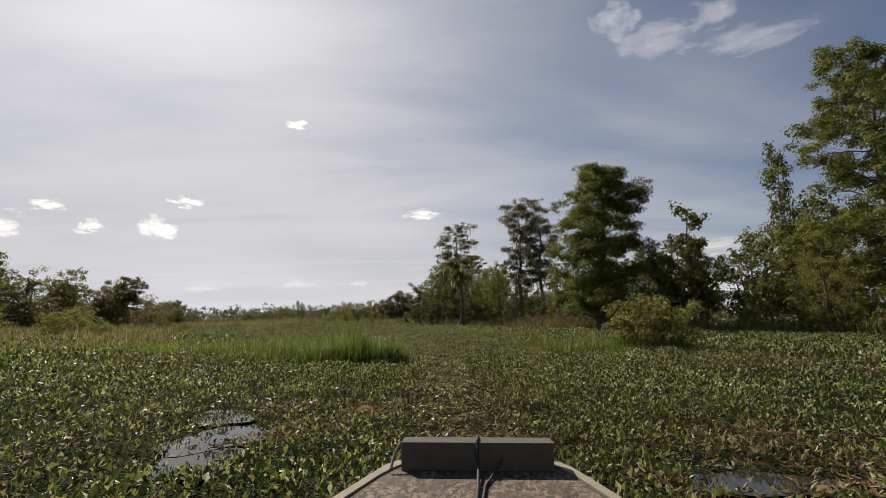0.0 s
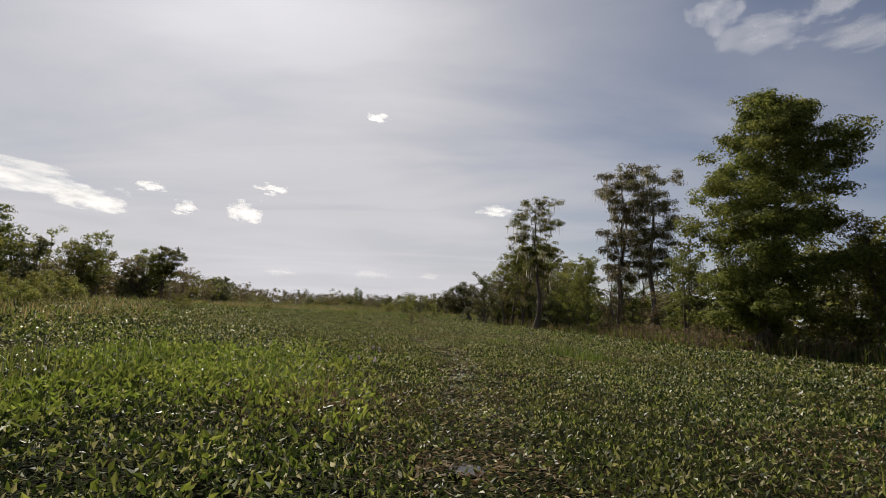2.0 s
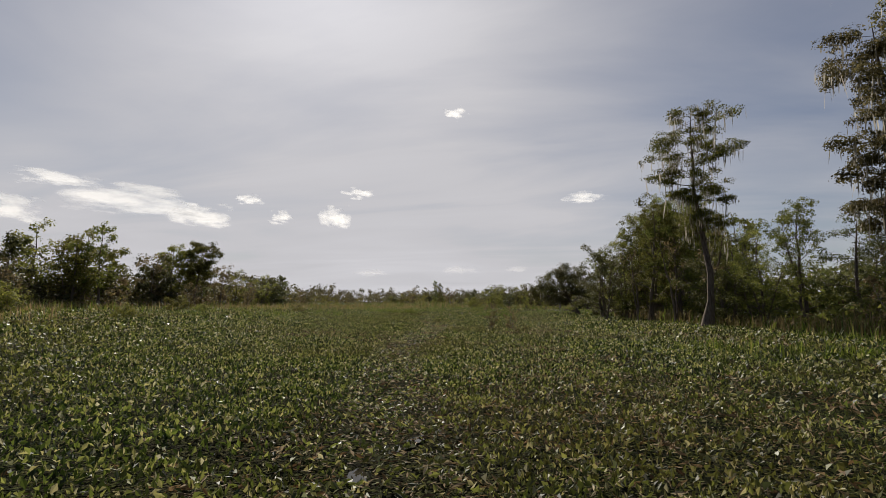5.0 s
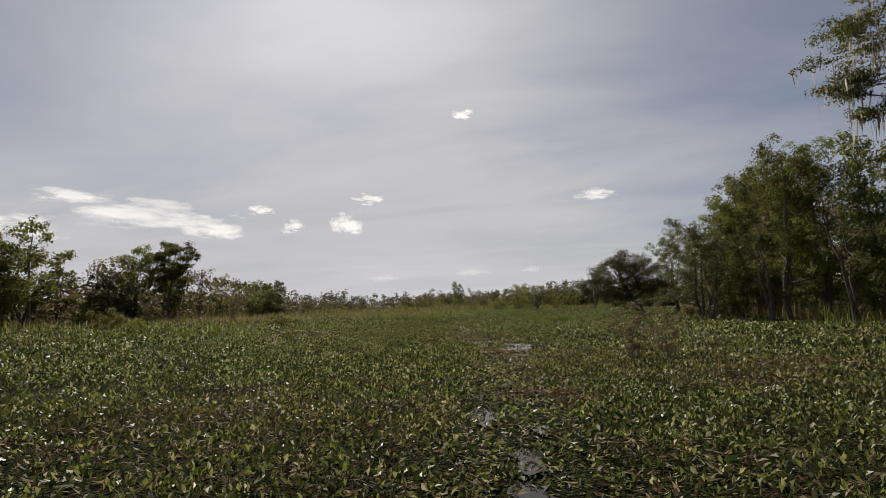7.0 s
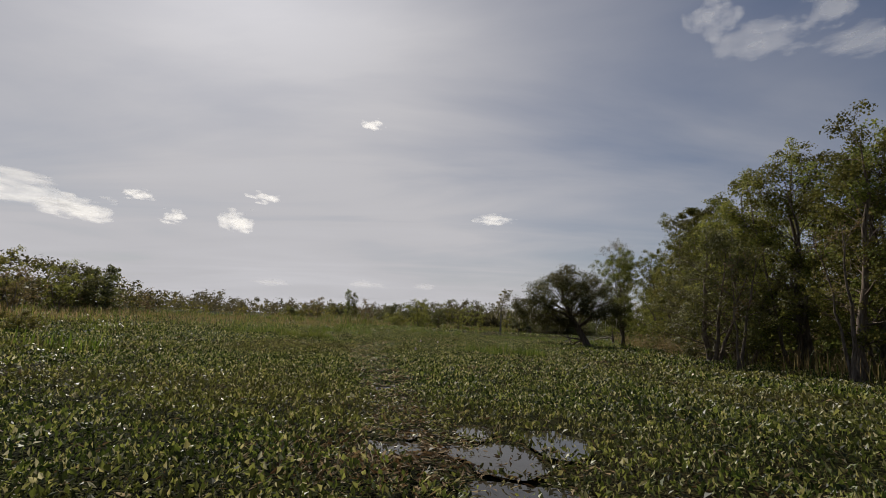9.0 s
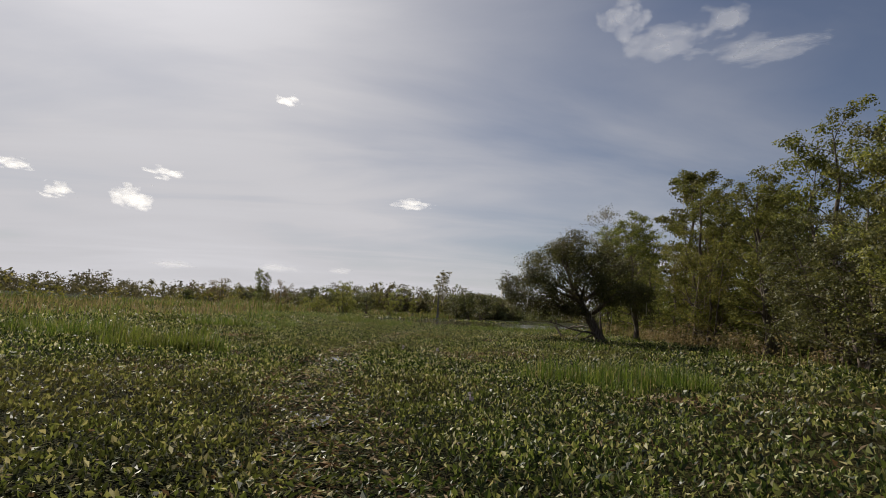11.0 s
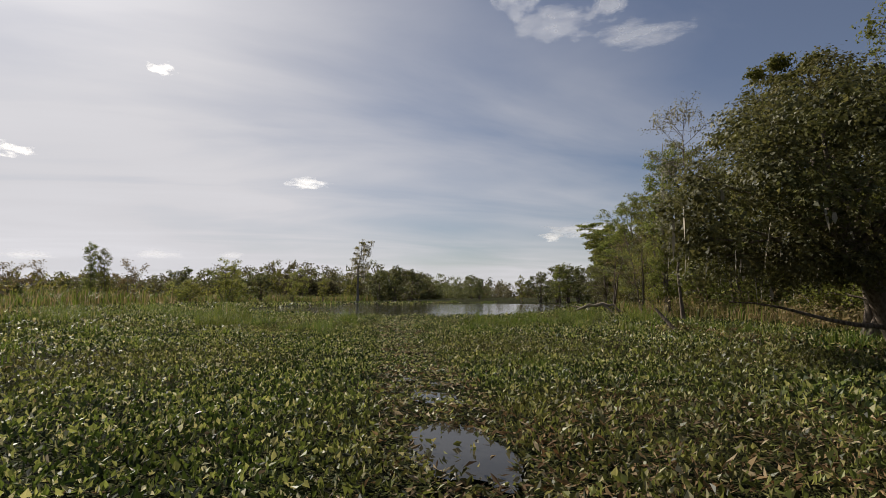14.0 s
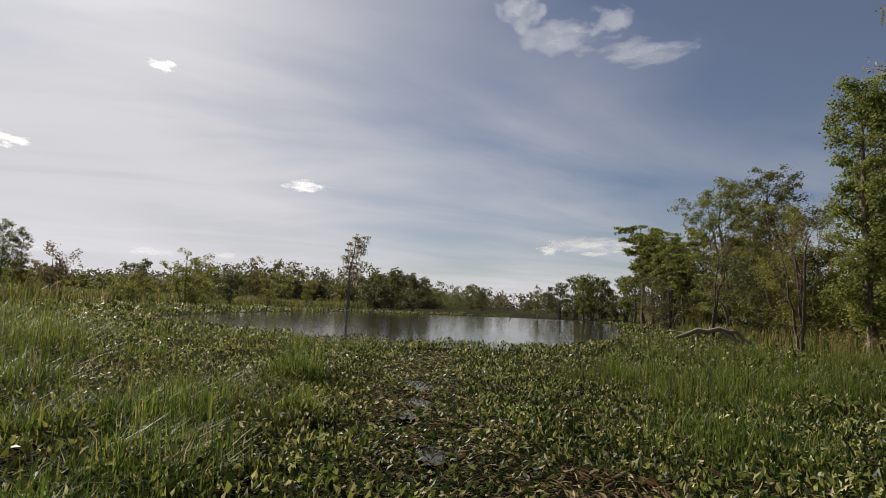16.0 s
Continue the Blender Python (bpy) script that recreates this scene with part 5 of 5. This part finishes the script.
# ---- clouds ----
def cloud_build(N, dense, cut):
    pos = N("ShaderNodeTexCoord").outputs["Object"]
    d = N("ShaderNodeVectorMath", {0: pos}, operation="LENGTH").outputs["Value"]
    where = N("ShaderNodeObjectInfo").outputs["Random"]
    shifted = N("ShaderNodeVectorMath", {0: pos, 1: N("ShaderNodeCombineXYZ", {2: N.math("MULTIPLY", where, 30.0)}).outputs[0]}, operation="ADD").outputs[0]
    n = N("ShaderNodeTexNoise", {"Vector": shifted, "Scale": 1.5, "Detail": 5.0, "Roughness": 0.52}).outputs[0]
    a = N.math("SUBTRACT", N.math("SUBTRACT", N.math("MULTIPLY", n, 2.6), cut), d)
    a = N.ramp(a, [(0.0, (0, 0, 0)), (0.3, (0.5, 0.5, 0.5)), (0.75, (1, 1, 1))])
    a = N.math("MULTIPLY", a, dense)
    t = N("ShaderNodeBsdfTranslucent", {0: (0.95, 0.95, 0.95, 1)})
    dif = N("ShaderNodeBsdfDiffuse", {0: (0.95, 0.95, 0.95, 1)})
    body = N("ShaderNodeMixShader", {0: 0.35, 1: t.outputs[0], 2: dif.outputs[0]})
    return N("ShaderNodeMixShader", {0: a, 1: N("ShaderNodeBsdfTransparent").outputs[0], 2: body.outputs[0]}).outputs[0]


M_CLOUD = surface("cloud_vapour", lambda N: cloud_build(N, 0.85, 0.45))
M_THIN = surface("thin_cloud", lambda N: cloud_build(N, 0.26, 0.40))
M_LONG = surface("long_cloud", lambda N: cloud_build(N, 0.75, 0.32))
# degrees west of north and up, and size in degrees
CLOUDS = [(16.4, 20.9, 2.6, 1.5), (29.4, 9.2, 4.6, 2.6), (1.8, 11.7, 5.0, 1.6), (15.7, 3.7, 5.0, 1.0), (49.5, 9.3, 13.0, 3.0), (43.0, 8.4, 7.0, 2.4), (55.5, 10.4, 7.0, 1.4), (58.5, 7.4, 6.0, 2.6), (35.2, 8.8, 3.0, 1.6), (38.6, 10.4, 3.0, 1.2), (27.2, 11.9, 3.6, 1.4), (9.3, 3.9, 2.6, 0.8),
          (-25.0, 27.6, 9.0, 4.0), (-20.4, 30.4, 5.0, 4.0), (-30.5, 29.0, 5.0, 4.0), (-34.2, 26.0, 10.0, 3.0), (-28.9, 6.9, 9.0, 2.0), (-24.5, 6.3, 3.0, 1.2), (25.5, 3.2, 4.0, 0.8)]


def build_clouds():
    for az, el, w, h in CLOUDS:
        far = 2400.0
        me = bpy.data.meshes.new("cloud")
        bm = bmesh.new()
        bmesh.ops.create_grid(bm, x_segments=12, y_segments=12, size=1.4)
        for v in bm.verts:
            v.co.z = -0.25 * (v.co.x ** 2 + v.co.y ** 2)
        bm.to_mesh(me)
        bm.free()
        me.materials.append(M_THIN if el > 25 or el < 5 else M_LONG if w > 6 else M_CLOUD)
        ob = new("cloud", me)
        way = Vector((-math.sin(radians(az)) * math.cos(radians(el)), math.cos(radians(az)) * math.cos(radians(el)), math.sin(radians(el))))
        at = Vector((-10, 55, 1.3)) + way * far
        half = far * math.tan(radians(w / 2)), far * math.tan(radians(h / 2))
        ob.matrix_basis = look(at, at + way) @ Matrix.Diagonal((half[0], half[1], half[1] * 0.5, 1))
        tagged(ob, "small bright cumulus cloud in a hazy sky", "cloud", "drifting clouds", "structure")


build_clouds()


# ---- small things on the marsh ----
def build_driftwood(x, y, turn):
    ob = thing("driftwood", label="pale weathered driftwood branch lying on the lake shore", category="driftwood")
    ob.matrix_basis = pose(x, y, 0.05, 0, 0, turn) @ Matrix.Diagonal((1.25, 1.1, 1.3, 1))
    rng = np.random.default_rng(71)
    v, f = tubes([[(-1.4, -0.1, 0.22, 0.05), (-1.0, -0.05, 0.36, 0.08), (-0.65, 0, 0.52, 0.09), (-0.3, 0.06, 0.48, 0.085), (0.1, 0.02, 0.60, 0.09), (0.45, 0.05, 0.50, 0.08), (0.7, 0.1, 0.55, 0.075), (0.95, 0.1, 0.25, 0.07), (1.5, 0.15, -0.02, 0.05)]], 9)
    piece("trunk", raw_mesh("trunk", v, f, M_PALEWOOD, True), ob)
    for start, way, length, r in (((-0.95, -0.05, 0.3), (-0.75, 0.2, 0.35), 0.8, 0.06), ((-0.6, 0, 0.45), (-0.5, -0.6, -0.4), 0.9, 0.055), ((0.2, 0.02, 0.5), (0.5, -0.5, -0.35), 1.0, 0.07), ((0.3, 0.02, 0.5), (0.85, 0.2, 0.25), 0.75, 0.06), ((-0.2, 0.05, 0.44), (0.1, 0.3, 0.8), 0.4, 0.05)):
        v, f = tubes([limb(rng, start, unit(np.array(way)), length, r, 0.02, 6, 0.5, 0.2)], 7)
        piece("branch", raw_mesh("branch", v, f, M_PALEWOOD, True), ob)


def build_snag(x, y, turn, length, name, label):
    ob = thing(name, label=label, category="snag")
    ob.matrix_basis = pose(x, y, 0, 0, 0, turn)
    rng = np.random.default_rng(int(abs(x * 10)))
    v, f = tubes([limb(rng, (0, 0, -0.1), unit(np.array([-0.75, 0, 0.75])), length, 0.10, 0.05, 7, 0.0, 0.06)], 8)
    piece("trunk", raw_mesh("trunk", v, f, M_BARK, True), ob)
    v, f = tubes([limb(rng, (-length * 0.4, 0, length * 0.35), unit(np.array([0.3, 0.2, 0.8])), 0.5, 0.03, 0.01, 4)], 5)
    piece("branch", raw_mesh("branch", v, f, M_BARK, True), ob)


def build_flower(x, y, seed):
    """A spike of lavender petals on a green stem."""
    rng = np.random.default_rng(seed)
    ob = thing("hyacinth_flower", x, y, 0.0, "pale lavender hyacinth flower spike above the leaves", "flower", "hyacinth flowers")
    v, f = tubes([[(0, 0, 0.02, 0.006), (0.005, 0, 0.2, 0.006), (0.01, 0.005, 0.31, 0.004)]], 6)
    piece("stem", raw_mesh("stem", v, f, M_GRASS, True), ob)
    n = 34
    z = rng.uniform(0.22, 0.32, n)
    az = rng.uniform(0, 2 * np.pi, n)
    face = unit(np.stack([np.cos(az), np.sin(az), rng.uniform(-0.1, 0.6, n)], 1))
    at = np.stack([0.008 + 0 * z, 0 * z, z], 1)
    L = rng.uniform(0.03, 0.05, n)
    v, f = blades(rng, at, L, L * 0.7, face)
    piece("petals", raw_mesh("petals", v, f, M_PETAL), ob, "lavender petals")


def build_shed(x, y, turn):
    shed = thing("shed", label="small weathered shed with a low tin roof behind the trees", category="shed")
    shed.matrix_basis = pose(x, y, 0, 0, 0, turn)
    w, d, h = 3.6, 2.8, 1.5
    for k, (cx, cy, sx, sy) in enumerate(((0, -d / 2, w, 0.08), (0, d / 2, w, 0.08), (-w / 2 + 0.04, 0, 0.08, d - 0.17), (w / 2 - 0.04, 0, 0.08, d - 0.17))):
        bm = rounded_box(sx, sy, h, 0.006)
        bmesh.ops.translate(bm, vec=(cx, cy, 0.5 + h / 2), verts=bm.verts)
        part("wall", bm, M_GREYBOARD, shed)
    for side in (-1, 1):
        bm = rounded_box(w + 0.6, d / 2 + 0.45, 0.05, 0.008)
        bmesh.ops.rotate(bm, cent=(0, 0, 0), matrix=Matrix.Rotation(-side * radians(14), 3, "X"), verts=bm.verts)
        bmesh.ops.translate(bm, vec=(0, side * (d / 4 + 0.1), 0.5 + h + 0.24), verts=bm.verts)
        part("roof", bm, M_TIN, shed, "low tin roof")
    bm = rounded_box(w + 1.2, 1.2, 0.12, 0.01)
    bmesh.ops.translate(bm, vec=(0, -d / 2 - 0.7, 0.5), verts=bm.verts)
    part("deck", bm, M_GREYBOARD, shed, "plank deck")
    for px in (-w / 2 - 0.3, -0.8, 0.8, w / 2 + 0.3):
        for py in (-d / 2 - 1.1, d / 2):
            bm = rounded_box(0.14, 0.14, 0.7, 0.01)
            bmesh.ops.translate(bm, vec=(px, py, 0.13), verts=bm.verts)
            part("post", bm, M_GREYBOARD, shed)


M_PALEWOOD = surface("pale_weathered_wood", plain_build((0.26, 0.21, 0.155), 0.85))
M_GREYBOARD = surface("grey_boards", plain_build((0.16, 0.14, 0.12), 0.85))
M_TIN = surface("old_tin", plain_build((0.09, 0.08, 0.07), 0.85))
M_PETAL = surface("lavender_petal", plain_build((0.68, 0.56, 0.62), 0.6))
build_driftwood(-1.0, 133.4, -30)
build_snag(-7.6, 116.4, -50, 1.4, "leaning_snag", "dark leaning snag at the edge of the mat")
build_shed(-61.2, 91.2, 62)
FLOWERS = [(-3.5, 26.7), (-3.4, 26.95), (-3.0, 26.8), (-3.9, 30.0), (-3.6, 29.5), (-5.4, 35.3), (-17.8, 84.1), (-19.0, 92.7), (-18.0, 92.4)]
for k, (x, y) in enumerate(FLOWERS):
    build_flower(x, y, 300 + k)
